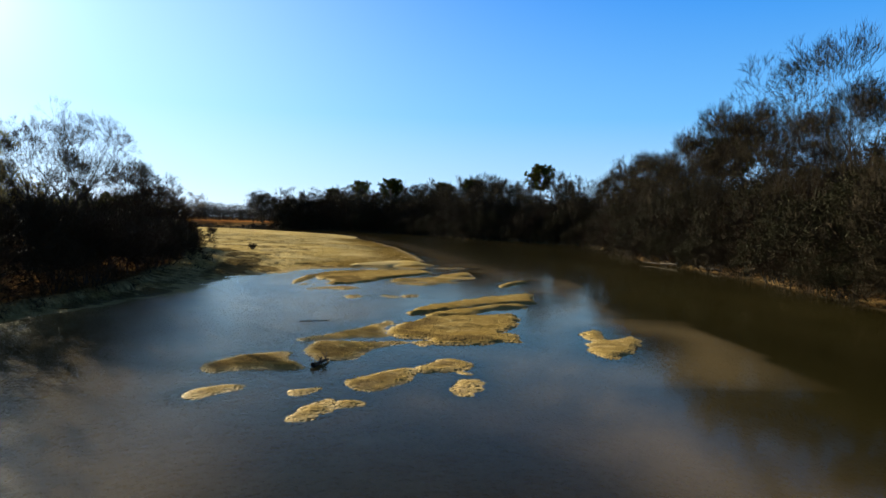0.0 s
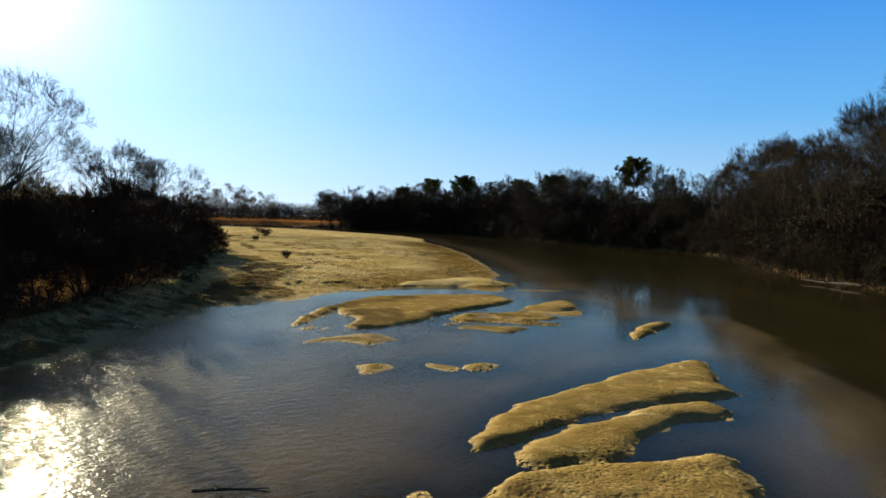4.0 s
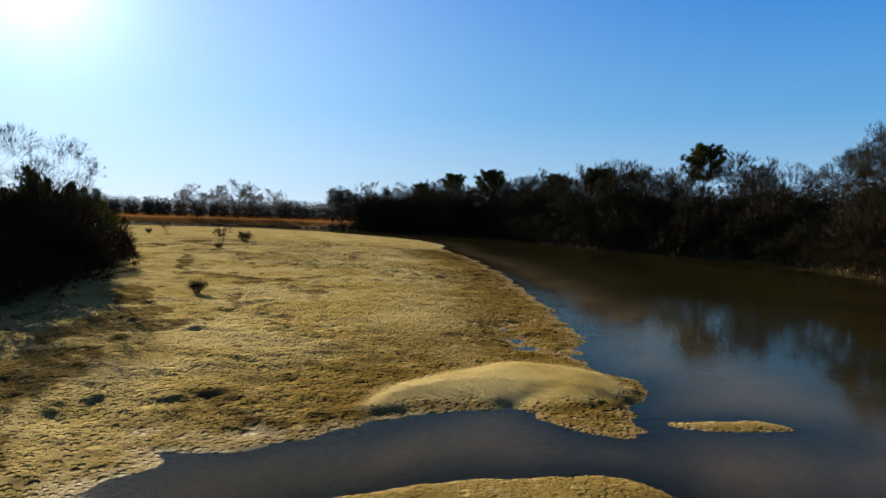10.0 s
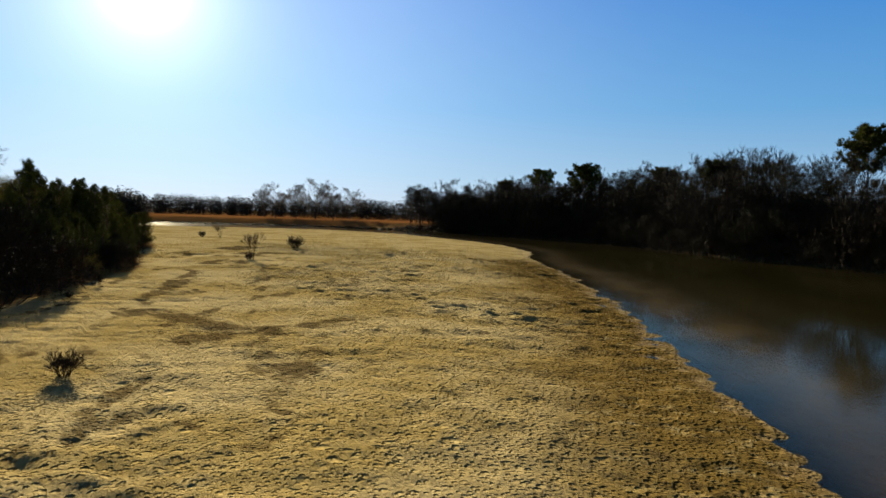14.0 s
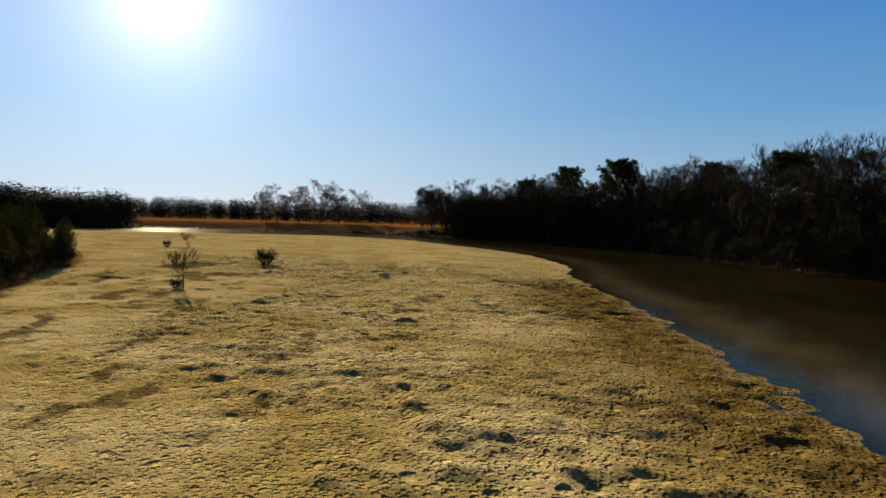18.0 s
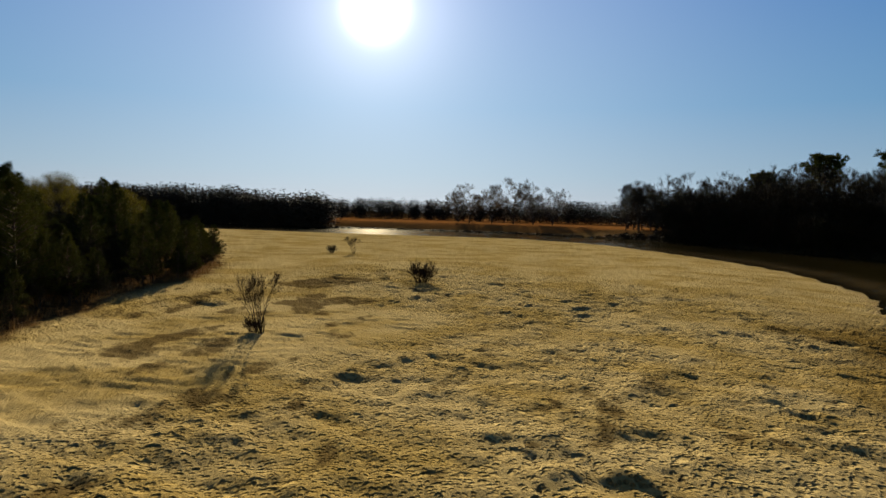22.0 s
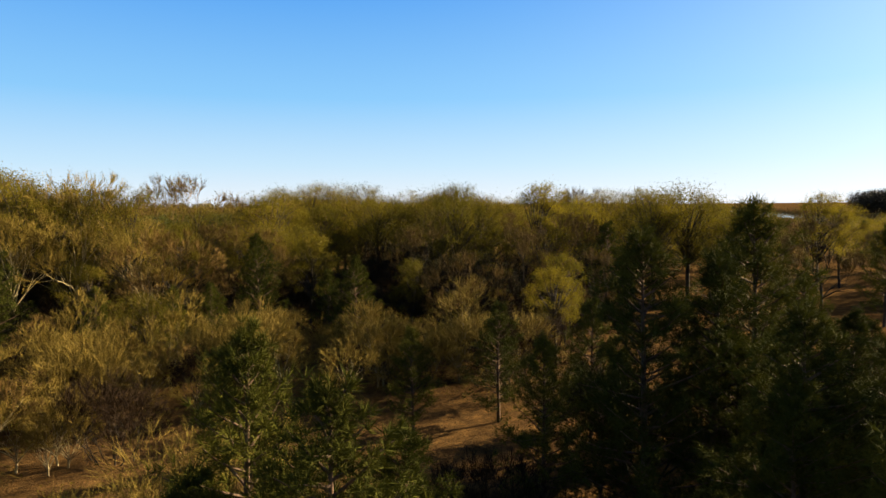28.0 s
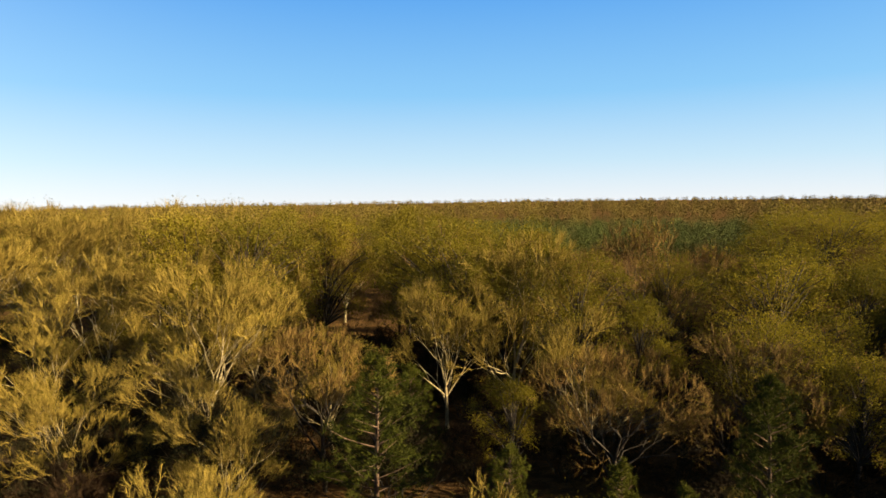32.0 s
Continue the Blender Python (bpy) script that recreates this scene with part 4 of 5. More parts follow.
# ---- plants: one of each kind, then copies ----
Soup.stout = 0.95
TALL = [bare_tree(s, 18, 6, 0.85, f, BARK, SHADE_TWIG, "tall leafless hardwood with grey trunk on the river bank", depth=7, twigs=2) for s, f in ((1, 0.40), (2, 0.34), (3, 0.38))]
OAK = [bare_tree(s, 18, 7, 1.0, 0.32, BARK, SHADE_TWIG, "broad leafless oak with a rounded twiggy crown", depth=7, twigs=2, name="oak_tree") for s in (4, 5)]
Soup.stout = 2.8
FIELD_OAK = [bare_tree(s, 18, 9, 1.1, 0.22, BARK, OAK_TWIG, "broad leafless oak standing in the far field", depth=6, twigs=2, name="oak_tree") for s in (4, 6)]
Soup.stout = 1.9
FAR_OAK = [bare_tree(s, 18, 7, 0.95, f, BARK, SHADE_TWIG, "tall leafless hardwood on the far river bend", depth=6, twigs=2) for s, f in ((2, 0.34), (4, 0.32), (3, 0.36))]
Soup.stout = 1.4
GREENING = [leafing_tree(s, 14, w, f, n_, "hardwood in first olive-green spring leaf in the woods") for s, w, f, n_ in ((6, 10.5, 0.30, 78), (7, 8.6, 0.36, 64), (10, 11.5, 0.26, 84), (19, 7.4, 0.30, 58))]
PALE = [bare_tree(s, 14, 8, 0.85, 0.30, PALE_BARK, SUN_GOLD_TWIG, "leafless hardwood with pale bark, twigs coloured gold for the low sun", 0.5, BUD, 6, 4, "sycamore_tree", 0.16) for s in (8, 9, 20)]
REDDISH = [bare_tree(s, 14, 7, 1.05, 0.34, BARK, RUST_TWIG, "leafless russet-brown hardwood with tangled branches in the woods", 0.15, BUD, 6, 3, "maple_tree", 0.22) for s in (16, 17)]
Soup.stout = 1.1
PALE_SMALL = [bare_tree(s, 6.5, 8, 0.9, 0.18, PALE_BARK, m, "young leafless hardwood with fine twigs coloured gold for the sun", 0.2, BUD, 5, 4, "young_tree", 0.1) for s, m in ((28, SUN_GOLD_TWIG), (29, RUST_TWIG), (30, SUN_GOLD_TWIG))]
Soup.stout = 1.0
PINE_TALL = [pine_tree(s, 22, 0.66, 6.0, 0.05, "tall dark pine with a flat open crown above the woods", 46, 18, 11, 0.95, 0.2) for s in (11, 12)]
PINE = [pine_tree(s, 11, 0.16, 3.3, 0.45, "young green pine with a pointed full crown", 64, 20, 17, 0.42, 0.06) for s in (13, 14, 15)]
Soup.stout = 1.2
BRUSH = [thicket(s, 5, 4.5, 11, BARK, m, "tangled leafless brown brush on the river bank", 0.2, SHADE_LEAF, 5, 3, nm, 0.11) for s, m, nm in ((21, SHADE_TWIG, "thicket"), (22, SHADE_RUSSET, "russet_shrub"), (26, SHADE_RUSSET, "bramble"))]
EVERGREEN = [thicket(s, 5, 4.5, 9, BARK, SHADE_TWIG, "dense evergreen brush, its colour darkened for the bank's shade", 2.4, SHADE_LEAF, 5, 3, "evergreen_shrub", 0.15) for s in (23, 24)]
Soup.stout = 0.8
GOLDEN = [thicket(s, 5, 4.0, 11, BARK, SUN_GOLD_TWIG, "leafless golden-brown undergrowth, its colour lightened for the sun", 0.4, BUD, 5, 3, "undergrowth", 0.1) for s in (25, 27)]
Soup.stout = 0.85
SAPLING = [thicket(31, 5, 0.9, 6, BARK, FAR_TWIG, "leafless river birch sapling with several stems on the sand", 0, None, 4, 3, "sapling", 0.2, 0.75, 0.44, 0.19)]
Soup.stout = 0.55
SANDBUSH = [thicket(33, 2.6, 1.3, 44, BARK, FAR_TWIG, "dry leafless willow bush on the open sand", 0, None, 3, 5, "willow_bush", 0.2, 0.8, 0.7, 0.2)]
Soup.stout = 1.0
TOP_PINE = PINE_TALL
# the open air above the glade and the edge of the bar
OPEN_AIR = [Vector((-47, 152, 0)), Vector((-55, 153.5, 0)), Vector((-62, 154, 0)), Vector((-68, 153, 0)), Vector((-75, 149, 0)), Vector((-80, 144, 0)), Vector((-82.5, 140.5, 0))]


PLANTS = []


def put(kinds, x, y, scale, group=""):
    PLANTS.append((kinds, x, y, scale, group))


def plant_all():
    """Sets every plant on the ground, turned and sized a little by chance."""
    r = random.Random(77)
    tops = ground_at(np.array([p[1] for p in PLANTS]), np.array([p[2] for p in PLANTS]))[0]
    for (kinds, x, y, scale, group), z in zip(PLANTS, tops):
        ob = copy_thing(r.choice(kinds), Matrix.Translation((x, y, float(z) - 0.05)) @ Matrix.Rotation(r.uniform(0, 6.283), 4, "Z"))
        s = scale * r.uniform(0.92, 1.08)
        ob.scale = (s * r.uniform(0.92, 1.1), s * r.uniform(0.92, 1.1), s)
        if group:
            ob["group"] = group


def along(line, every, back, jitter, rng):
    """Places along a line of the plan, set back to its left by back metres."""
    out = []
    for (ax, ay), (bx, by) in zip(line, line[1:]):
        n = max(1, int(math.hypot(bx - ax, by - ay) / every))
        nx, ny = -(by - ay), bx - ax
        d = math.hypot(nx, ny)
        for i in range(n):
            k = (i + rng.random()) / n
            off = back + rng.uniform(-jitter, jitter)
            out.append((ax + (bx - ax) * k + nx / d * off, ay + (by - ay) * k + ny / d * off))
    return out


rng = random.Random(5)
east_edge = [(p[0], p[1]) for p in EAST[2:14]] + [(-96, 362)]
west_edge = [(-27, -20), (-27, 0), (-25.2, 37), (-25.6, 50), (-28.8, 64), (-34.2, 83), (-37.7, 92), (-43.5, 104), (-50, 118), (-57, 130.7)]
# woods on the east bank (the line runs north, so the land lies to its right)
east_line = [(37, 10)] + east_edge[1:]
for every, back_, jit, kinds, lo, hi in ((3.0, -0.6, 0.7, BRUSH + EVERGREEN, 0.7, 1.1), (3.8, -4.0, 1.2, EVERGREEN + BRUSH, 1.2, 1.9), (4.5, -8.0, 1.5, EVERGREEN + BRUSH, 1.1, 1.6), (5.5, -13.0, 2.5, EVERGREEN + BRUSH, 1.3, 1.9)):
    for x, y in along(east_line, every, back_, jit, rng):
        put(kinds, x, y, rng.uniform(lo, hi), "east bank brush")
for every, back_, jit, lo, hi in ((8.5, -4.0, 2.5, 0.9, 1.15), (7.0, -11.0, 3.0, 1.0, 1.35)):
    for x, y in along(east_line, every, back_, jit, rng):
        put(FAR_OAK if y > 205 else TALL + OAK, x, y, rng.uniform(lo, hi) * (1.1 if 75 < y < 145 else 1), "east bank trees")
for x, y in along(east_line[8:], 9.0, -3.0, 2.0, rng):
    put(FAR_OAK, x, y, rng.uniform(0.9, 1.15), "east bank trees")
for x, y in along(east_line[8:], 7.0, -16.0, 5.0, rng):
    put(FAR_OAK, x, y, rng.uniform(1.05, 1.4), "east bank trees")
for x, y, s in ((43, 105, 1.35), (44, 95, 1.25), (43, 116, 1.25), (45, 84, 1.25), (43, 139, 1.25), (46, 152, 1.3), (47, 164, 1.3), (42, 62, 1.2), (44, 72, 1.2)):
    put(TALL, x, y, s, "east bank trees")
for x, y, s in ((-32.5, 320, 1.14), (32, 240, 1.1), (-52, 352, 1.0), (8, 280, 1.0), (-6, 310, 1.02), (52, 122, 0.95), (-72, 372, 0.95)):
    put(TOP_PINE, x, y, s, "east bank pines")
# woods on the west bank
for every, back_, jit, kinds, lo, hi in ((3.4, 1.0, 0.7, BRUSH, 0.6, 1.0), (6.0, 5.0, 1.5, BRUSH, 1.0, 1.6)):
    for x, y in along(west_edge, every, back_, jit, rng):
        put(kinds, x, y, rng.uniform(lo, hi), "west bank brush")
for x, y in along(west_edge[:-1], 8.0, 7.0, 3.5, rng):
    put(TALL + OAK, x, y, rng.uniform(0.8, 1.0) * (1 if y < 50 else 0.88), "west bank trees")
# pines and brush at the inner edge of the bar
bar_edge = [(-57, 130.7), (-63, 141.5), (-70, 151.7), (-75, 157.1), (-83.5, 166.4), (-89.4, 173.4), (-93, 180.6), (-105, 192), (-127, 205.7), (-158.6, 219), (-208, 235), (-254, 247), (-360, 260)]
for x, y in along(bar_edge, 3.0, 2.0, 1.2, rng):
    put(PINE + BRUSH + EVERGREEN, x, y, rng.uniform(0.3, 0.55), "bar edge growth")
for every, back_, jit in ((4.0, 7.5, 2.0), (4.0, 13.0, 2.5), (5.0, 19.0, 3.0)):
    for x, y in along(bar_edge, every, back_, jit, rng):
        if min(math.hypot(x - e.x, y - e.y) for e in OPEN_AIR) > 10 and math.hypot(x + 98, y - 144) > 6:
            put(PINE, x, y, rng.uniform(0.55, 0.8) if 153 < y < 165 else rng.uniform(0.35, 0.72), "bar edge pines")
for back_, lo, hi in ((4.0, 0.3, 0.5), (9.0, 0.4, 0.65), (15.0, 0.5, 0.8)):
    for x, y in along(bar_edge[:8], 2.6, back_, 2.5, rng):
        # dark kinds for the shaded stretch, golden ones where sunlight is wanted
        put(BRUSH + EVERGREEN if y > 142 else BRUSH + GOLDEN, x, y, rng.uniform(lo, hi), "bar edge growth")
# the woods behind
WOOD_PINES = [(-77.4, 147.3, 0.88), (-78.6, 144.6, 0.78), (-76.2, 145.2, 0.72), (-79.8, 148.0, 0.66), (-93.8, 142.8, 0.50), (-96.8, 146.1, 0.54), (-88.3, 149.7, 0.65), (-94.8, 150.7, 0.62), (-89.7, 155.2, 0.92), (-85.3, 157.0, 0.87),
              (-85.7, 160.2, 0.90), (-82.1, 159.1, 0.83), (-88.7, 153, 0.92), (-93.5, 156.9, 1.01), (-88.5, 160.9, 0.95), (-72.4, 152.9, 0.46), (-80.8, 118.3, 0.62), (-81.9, 120.0, 0.63), (-83.1, 121.3, 0.65), (-94.7, 114.2, 0.90)] + [
              (-98.5, 119.2, 0.54), (-101.3, 125.9, 0.54), (-101.6, 122.5, 0.45), (-109.0, 130.3, 0.56), (-81.9, 160.6, 0.5), (-79.0, 116.4, 0.56), (-100.8, 180, 0.75), (-119, 183, 0.86), (-110, 180, 0.8)]
WOOD_TREES = [("pale", -85.9, 117.3, 0.52), ("pale", -90.3, 99.4, 0.87), ("pale", -84.6, 91.5, 0.90), ("pale", -93.3, 68.2, 1.06), ("pale", -105.3, 103.4, 0.81), ("pale", -110.4, 104.2, 1.06), ("red", -94.6, 107.9, 0.67), ("pale", -108.0, 114.0, 0.74),
              ("red", -105.9, 118.3, 0.69), ("red", -111.5, 121.5, 0.67), ("green", -107.7, 65.7, 1.10), ("green", -118.2, 74.2, 1.14), ("green", -136.8, 110.5, 0.81), ("green", -141.6, 113.9, 0.84), ("green", -136.4, 122.5, 0.81), ("green", -116.0, 124.7, 0.65)] + [
              ("green", -134.0, 132.2, 0.92), ("green", -137.4, 128.3, 0.86), ("green", -132.8, 136.4, 0.83), ("green", -140.9, 142.6, 0.87), ("green", -143.6, 145.9, 0.83), ("green", -138.3, 153.3, 0.86), ("green", -145.7, 161.9, 0.74), ("green", -149.9, 171.2, 0.83),
              ("green", -154.9, 174.7, 0.81), ("green", -133.2, 109.7, 0.92), ("green", -143.3, 116.0, 0.87), ("green", -113.7, 107.0, 0.92), ("green", -128.3, 103.1, 0.87), ("red", -120.2, 133.9, 0.65), ("red", -120.3, 142.5, 0.63), ("red", -117.8, 149.1, 0.58), ("pale", -81.7, 97.6, 0.83), ("pale", -95.2, 92.0, 0.90)]
taken = [(p[-3], p[-2]) for p in WOOD_TREES] + [(p[0], p[1]) for p in WOOD_PINES]
for kind, x, y, s in WOOD_TREES:
    put({"pale": PALE, "green": GREENING, "red": REDDISH}[kind], x, y, s, "woods trees")
for i in range(1500):
    a, d = radians(rng.uniform(75, 203)), 12 + 105 * rng.random() ** 0.8
    x, y = -82 - math.sin(a) * d, 142 + math.cos(a) * d
    w = float(inside_by(np.array([x]), np.array([y]), WEST)[0])
    apart = 3.4 + d * 0.034
    near_eye = min(math.hypot(x - e.x, y - e.y) for e in OPEN_AIR)
    if w < 9 or near_eye < 4.5 or math.hypot(x + 98, y - 144) < 5 or any(math.hypot(x - p, y - q) < apart for p, q in taken):
        continue
    taken.append((x, y))
    k, deg = rng.random(), math.degrees(a)
    if k < 0.26 or d < 22:
        # golden growth nearby for sunlight, dark brush farther off for the shaded gaps
        put((GOLDEN + PALE_SMALL if d < 34 else GOLDEN[:1] + BRUSH[:2]) if y < 146 else BRUSH + EVERGREEN + GOLDEN, x, y, rng.uniform(0.5, 0.95), "woods undergrowth")
    elif k < 0.36 and d < 70:
        put(PINE, x, y, rng.uniform(0.45, 0.8), "woods pines")
    else:
        big = 0.40 + 0.48 * min(1, max(0, (d - 22) / 30)) + 0.26 * min(1, max(0, (deg - 158) / 15)) * min(1, max(0, (d - 35) / 40))
        kinds = PALE + PALE + GREENING[:1] if deg > 163 else GREENING + REDDISH + PALE[:1] if deg > 145 else GREENING + REDDISH
        if 123 < deg < 138 and d > 60:
            big = min(big, max(0.35, (14 - 0.065 * d) / 14))
        put(kinds, x, y, big * rng.uniform(0.8, 1.12), "woods trees")
# filler undergrowth: beyond 34 m its dark colour stands for shade between the trees
for i in range(210):
    a, d = radians(rng.uniform(84, 200)), 20 + 55 * rng.random()
    x, y = -79 - math.sin(a) * d, 143 + math.cos(a) * d
    if inside_by(np.array([x]), np.array([y]), WEST)[0] > 8 and math.hypot(x + 98, y - 144) > 5 and min(math.hypot(x - p[0], y - p[1]) for p in WOOD_PINES) > 3.5:
        put(GOLDEN + PALE_SMALL + BRUSH[1:2] if d < 34 else BRUSH[:2] + EVERGREEN, x, y, rng.uniform(0.4, 1.0), "woods undergrowth")
for x, y, s in WOOD_PINES:
    put(PINE, x, y, s, "woods pines")
# growth on the open sand
for kinds, x, y, s in ((SAPLING, -63.0, 165.7, 0.8), (SANDBUSH, -74.2, 195.8, 1.05), (SANDBUSH, -116.2, 222.1, 0.6), (SAPLING, -111.5, 222.9, 0.65),
                       (SANDBUSH, -33.6, 109.3, 0.5), (SAPLING, -109, 191.7, 0.8), (SANDBUSH, -63.6, 165.6, 0.45), (PINE, -122, 190.3, 0.42)):
    put(kinds, x, y, s, "growth on the sand")


# ---- driftwood and fallen logs ----
def driftwood(name, x, y, z, turn, long, thick, arms, label, seed):
    """A weathered stem lying down, with broken arms."""
    random.seed(seed)
    root = new(name)
    root.matrix_basis = Matrix.Translation((x, y, z)) @ Matrix.Rotation(radians(turn), 4, "Z")
    stem = Soup()
    line = limb(stem, Vector((-long / 2, 0, thick * 0.3)), Vector((1, 0, 0.03)), long, thick, 7, 0.10, 0.0, 7, 0.35)
    ob = new("stem", stem.mesh("stem", DEAD, True))
    ob.parent = root
    for i in range(arms):
        arm = Soup()
        at, way, r = line[1 + i * 5 // max(1, arms)]
        out_ = (side_way(way, random.uniform(0.6, 1.3)) + Vector((0, 0, 0.7))).normalized()
        pts = limb(arm, at, out_, long * random.uniform(0.2, 0.4), r * 0.6, 4, 0.22, 0.05, 5, 0.2)
        ob = new("branch", arm.mesh("branch", DEAD, True))
        ob.parent = root
        spur = Soup()
        limb(spur, pts[1][0], side_way(pts[1][1], 0.7), long * 0.15, r * 0.3, 2, 0.2, 0.05, 4, 0.2)
        twig = new("twig", spur.mesh("twig", DEAD, True))
        twig.parent = ob
    return tagged(root, label, "driftwood")


driftwood("driftwood", -4.4, 28.6, 0.06, 75, 1.4, 0.12, 6, "dark forked driftwood snagged on a sand islet", 41)
driftwood("driftwood", -7.3, 40.2, -0.02, 25, 1.8, 0.05, 1, "thin dark stick lying in the shallows", 42)
driftwood("fallen_log", 35.2, 107, 0.4, 112, 8.0, 0.2, 6, "dark fallen tree with broken limbs reaching over the water", 43)
driftwood("fallen_log", 38.4, 96, 0.3, 100, 7.0, 0.16, 3, "dark fallen log along the foot of the bank", 44)
random.seed(51)
grass = Soup()
for x, y in along(bar_edge[:9], 0.05, 2.6, 2.6, rng):
    if vnoise(np.array([x / 3.0]), np.array([y / 3.0]), 7)[0] > -0.15:
        for _ in range(4):
            foot = Vector((x + random.uniform(-0.2, 0.2), y + random.uniform(-0.2, 0.2), 0))
            grass.blade(foot, foot + Vector((random.gauss(0, 0.2), random.gauss(0, 0.2), random.uniform(0.4, 0.95))), 0.035)
spots = ground_at(np.array([p.x for p in grass.v]), np.array([p.y for p in grass.v]))[0]
for k, p in enumerate(grass.v):
    p.z += float(spots[k - k % 3]) - 0.02
tagged(new("dry_grass", grass.mesh("dry_grass", STRAW)), "dry russet grass along the edge of the sand", "grass", kind="stuff")


# ---- far woods: joined, too many to count ----
def far_tree_shapes(seed, coarse, n):
    r = np.random.RandomState(seed)
    out = []
    for k in range(5):
        c = r.normal(0, 1, (n, 3))
        c /= np.linalg.norm(c, axis=1)[:, None]
        c *= (r.rand(n, 1) ** 0.5)
        base = np.array([0, 0, 7.6]) + c * np.array([4.2, 4.2, 8.4])
        way = c * 0.25 + r.normal(0, 0.7, (n, 3)) * np.array([1, 1, 0.6])
        way /= np.linalg.norm(way, axis=1)[:, None]
        side = np.cross(way, r.normal(0, 1, (n, 3)))
        side /= np.linalg.norm(side, axis=1)[:, None]
        ln = r.uniform(0.5, 1.2, (n, 1)) * coarse
        wd = r.uniform(0.08, 0.22, (n, 1)) * coarse
        tri = np.stack([base - side * wd, base + side * wd, base + way * ln], 1)
        stem = np.array([[[-0.2, 0, -1], [0.2, 0, -1], [0, 0, 11]], [[0, -0.2, -1], [0, 0.2, -1], [0, 0, 11]]])
        out.append(np.concatenate([tri, stem]))
    return out


def far_woods(name, places, mat, label, seed, coarse=1.0, n=260, wide=1.0):
    shapes, r = far_tree_shapes(seed, coarse, n), np.random.RandomState(seed + 1)
    px, py = np.array([p[0] for p in places]), np.array([p[1] for p in places])
    pz = ground_at(px, py)[0]
    made = []
    for x, y, z, s in zip(px, py, pz, [p[2] for p in places]):
        w = r.uniform(0, 6.283)
        turn = np.array([[math.cos(w), -math.sin(w), 0], [math.sin(w), math.cos(w), 0], [0, 0, 1]])
        made.append(shapes[r.randint(5)] @ turn.T * np.array([s * wide * r.uniform(0.9, 1.5), s * wide * r.uniform(0.9, 1.5), s]) + np.array([x, y, z]))
    v = np.concatenate(made).reshape(-1, 3)
    me = bpy.data.meshes.new(name)
    me.vertices.add(len(v)), me.loops.add(len(v)), me.polygons.add(len(v) // 3)
    me.vertices.foreach_set("co", v.ravel())
    me.loops.foreach_set("vertex_index", np.arange(len(v)))
    me.polygons.foreach_set("loop_start", np.arange(0, len(v), 3))
    me.update(), me.validate()
    me.materials.append(mat)
    return tagged(new(name, me), label, "woods", kind="stuff")


fr = random.Random(9)
for many, lo, hi, bend, name, coarse, n_ in ((750, 95, 280, 1.0, "near_woods", 0.7, 480), (1400, 260, 800, 1.2, "far_woods", 1.3, 220), (1500, 750, 1900, 1.2, "distant_woods", 2.0, 150)):
    back = []
    for i in range(many):                                   # west woods out to the hill
        a, d = radians(fr.uniform(60, 205)), lo + (hi - lo) * fr.random() ** bend
        x, y = -80 - math.sin(a) * d, 141 + math.cos(a) * d
        if x < -40 and inside_by(np.array([x]), np.array([y]), WEST)[0] > 14 and not (122 < math.degrees(a) < 150 and 170 < d < 330):
            deg = math.degrees(a)
            low_ = max(0.35, (14 - 0.065 * d) / 16) if 123 < deg < 138 and d < 180 else 9
            back.append((x, y, (low_ if low_ < 9 else 1.0) * fr.uniform(0.74, 1.0) * (1 if hi < 300 else 1.05) * (0.5 + 0.5 * min(1, max(0, (deg - 84) / 35)) * min(1, 0.7 + d / 900))))
    far_woods(name, back, BUD if hi < 300 else CANOPY, "hardwood woods beyond in first olive and golden leaf", 1, coarse, n_)
grove = []
for i in range(700):
    a, d = radians(fr.uniform(121, 151)), fr.uniform(170, 330)
    grove.append((-80 - math.sin(a) * d, 141 + math.cos(a) * d, fr.uniform(0.4, 0.55)))
far_woods("pine_plantation", grove, PLANTED, "dense stand of young planted green pines", 3)
ring = []
for x, y in along([(-700, 318), (-460, 326), (-340, 334), (-262, 350)], 0.9, 10, 12, fr):
    ring.append((x, y, fr.uniform(0.8, 1.25)))
for x, y in along([(-800, 470), (-420, 455), (-330, 500), (-230, 514), (-120, 530), (-60, 480), (-110, 420)], 1.3, -6, 12, fr):
    ring.append((x, y, fr.uniform(0.6, 0.98)))
for x, y in along([(-120, 410), (-60, 390), (0, 340), (40, 290), (70, 230), (75, 150), (70, 60)], 1.0, -2, 14, fr):
    ring.append((x, y, fr.uniform(0.65, 1.1)))
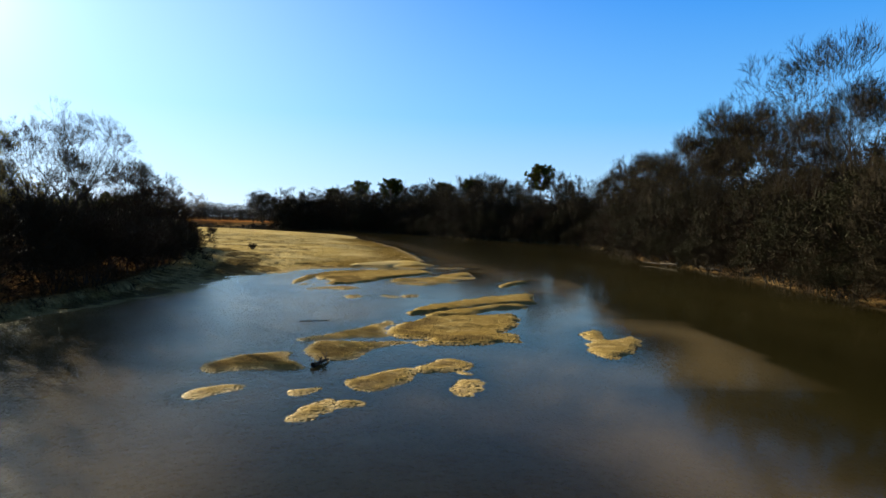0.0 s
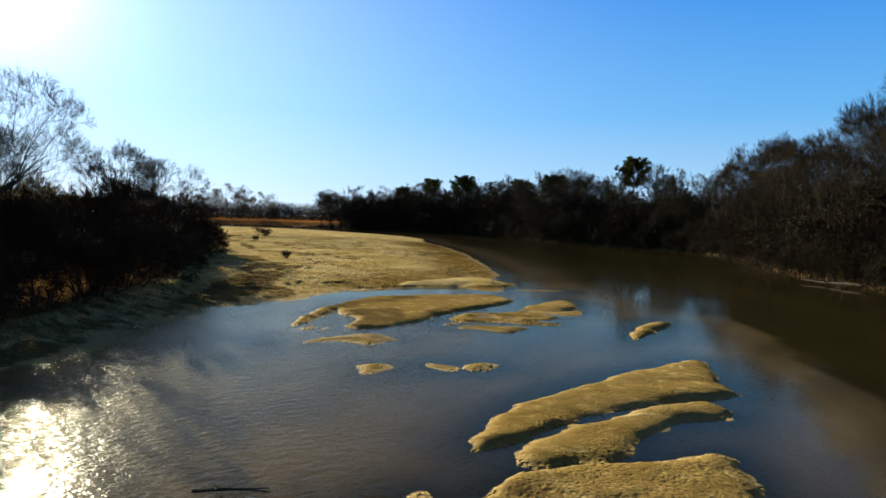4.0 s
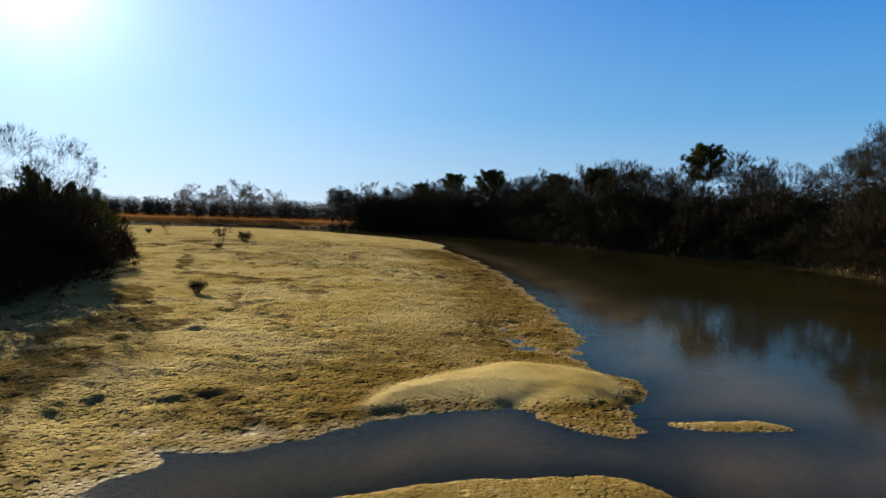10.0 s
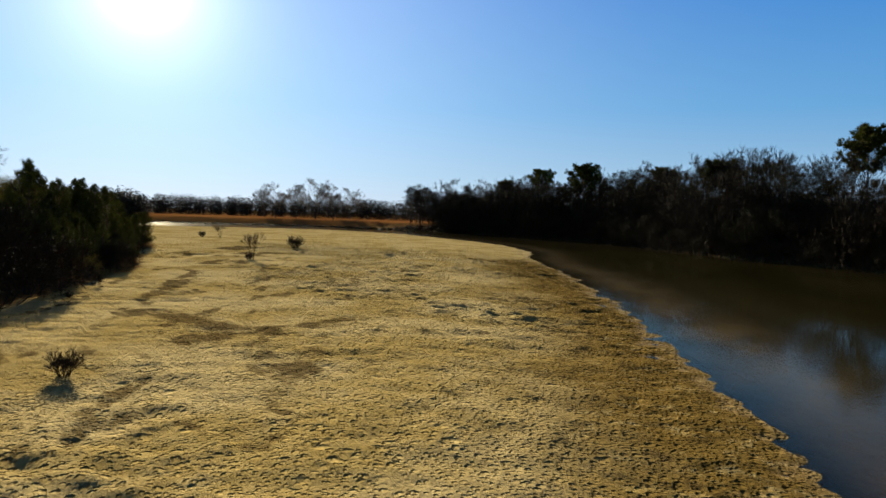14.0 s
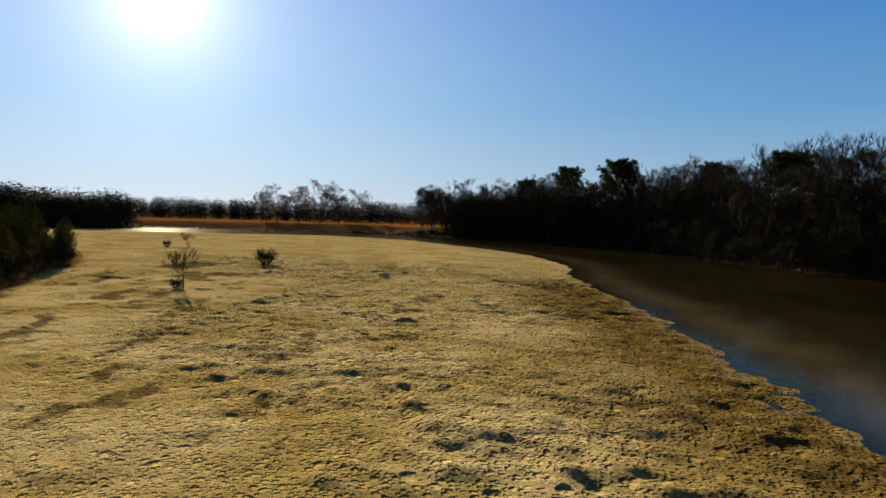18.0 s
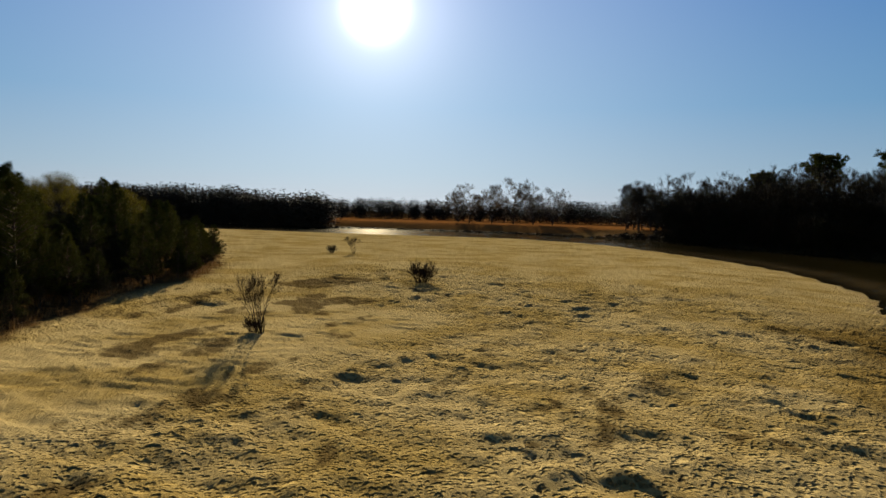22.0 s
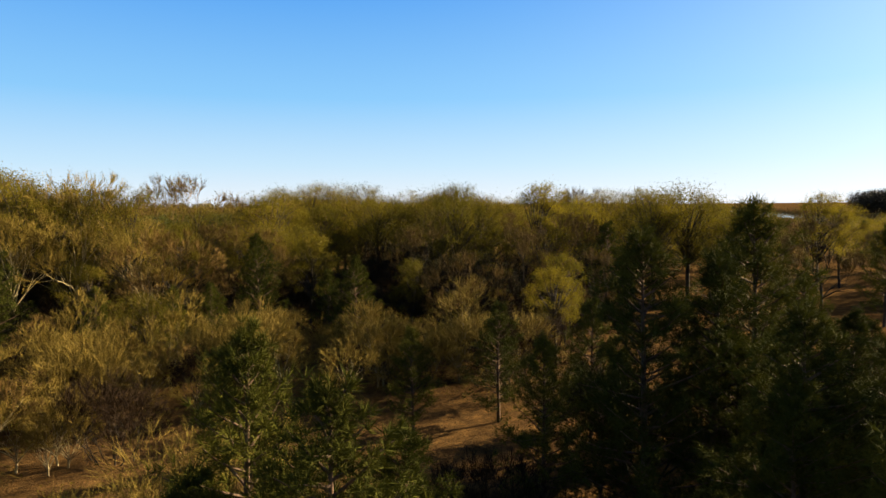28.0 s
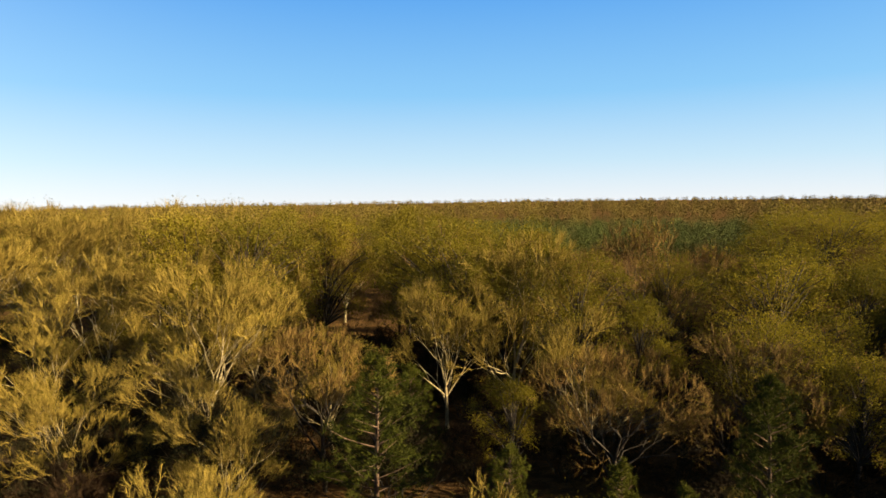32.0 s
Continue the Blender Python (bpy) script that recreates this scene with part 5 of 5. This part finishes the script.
for x, y in along([(-560, 316), (-460, 318), (-340, 328), (-268, 348)], 7, 4, 4, fr):
    put(FAR_OAK, x, y, fr.uniform(0.75, 1.05), "far bank trees")
for x, y in along([(-128, 432), (-118, 392), (-84, 362)], 8, -6, 5, fr):
    put(FAR_OAK, x, y, fr.uniform(0.95, 1.2), "east bank trees")
far_woods("treeline", ring, FAR_TWIG, "bare woods along the far river bend", 2, 1.15, 520, 1.4)
# low dark brush added to draw the shadow band of the far bank
low = [(x, y, fr.uniform(0.07, 0.14)) for x, y in along([(-340, 319), (-265, 346), (-215, 373), (-170, 385), (-120, 377), (-82, 355)], 0.3, 1, 4.0, fr)]
far_woods("far_brush", low, SHADE_RUSSET, "low brush, its dark colour standing for the far bank's shade", 4, 4.0, 90, 2.0)
for x, y, s in ((-203, 436, 1.35), (-190, 434, 1.25), (-214, 432, 1.3), (-226, 428, 1.2), (-181, 438, 1.2), (-236, 432, 1.1)):
    put(FIELD_OAK, x, y, s, "trees in the field")

# more crowns and low growth in the woods
wr = random.Random(41)
for i in range(60):
    x, y = wr.uniform(-190, -122), wr.uniform(160, 196)
    if inside_by(np.array([x]), np.array([y]), WEST)[0] > 8 and not any(math.hypot(x - p, y - q) < 5 for p, q in taken):
        taken.append((x, y))
        put(GREENING + REDDISH + PINE, x, y, wr.uniform(0.55, 0.78), "woods trees")
for i in range(40):
    a, d = radians(wr.uniform(137, 175)), wr.uniform(48, 68)
    x, y = -82 - math.sin(a) * d, 142 + math.cos(a) * d
    if not any(math.hypot(x - p, y - q) < 3.6 for p, q in taken):
        taken.append((x, y))
        put(GREENING, x, y, wr.uniform(0.98, 1.14), "woods trees")
for i in range(22):
    x, y = wr.uniform(-99, -85), wr.uniform(121, 132)
    put(GOLDEN + PALE_SMALL + BRUSH[1:2], x, y, wr.uniform(0.35, 0.65), "woods undergrowth")
plant_all()
for kinds in (TALL, FAR_OAK, FIELD_OAK, OAK, GREENING, PALE, PALE_SMALL, REDDISH, PINE_TALL, PINE, BRUSH, EVERGREEN, GOLDEN, SAPLING, SANDBUSH):
    for ob in kinds:
        for o in (*ob.children_recursive, ob):
            bpy.data.objects.remove(o)
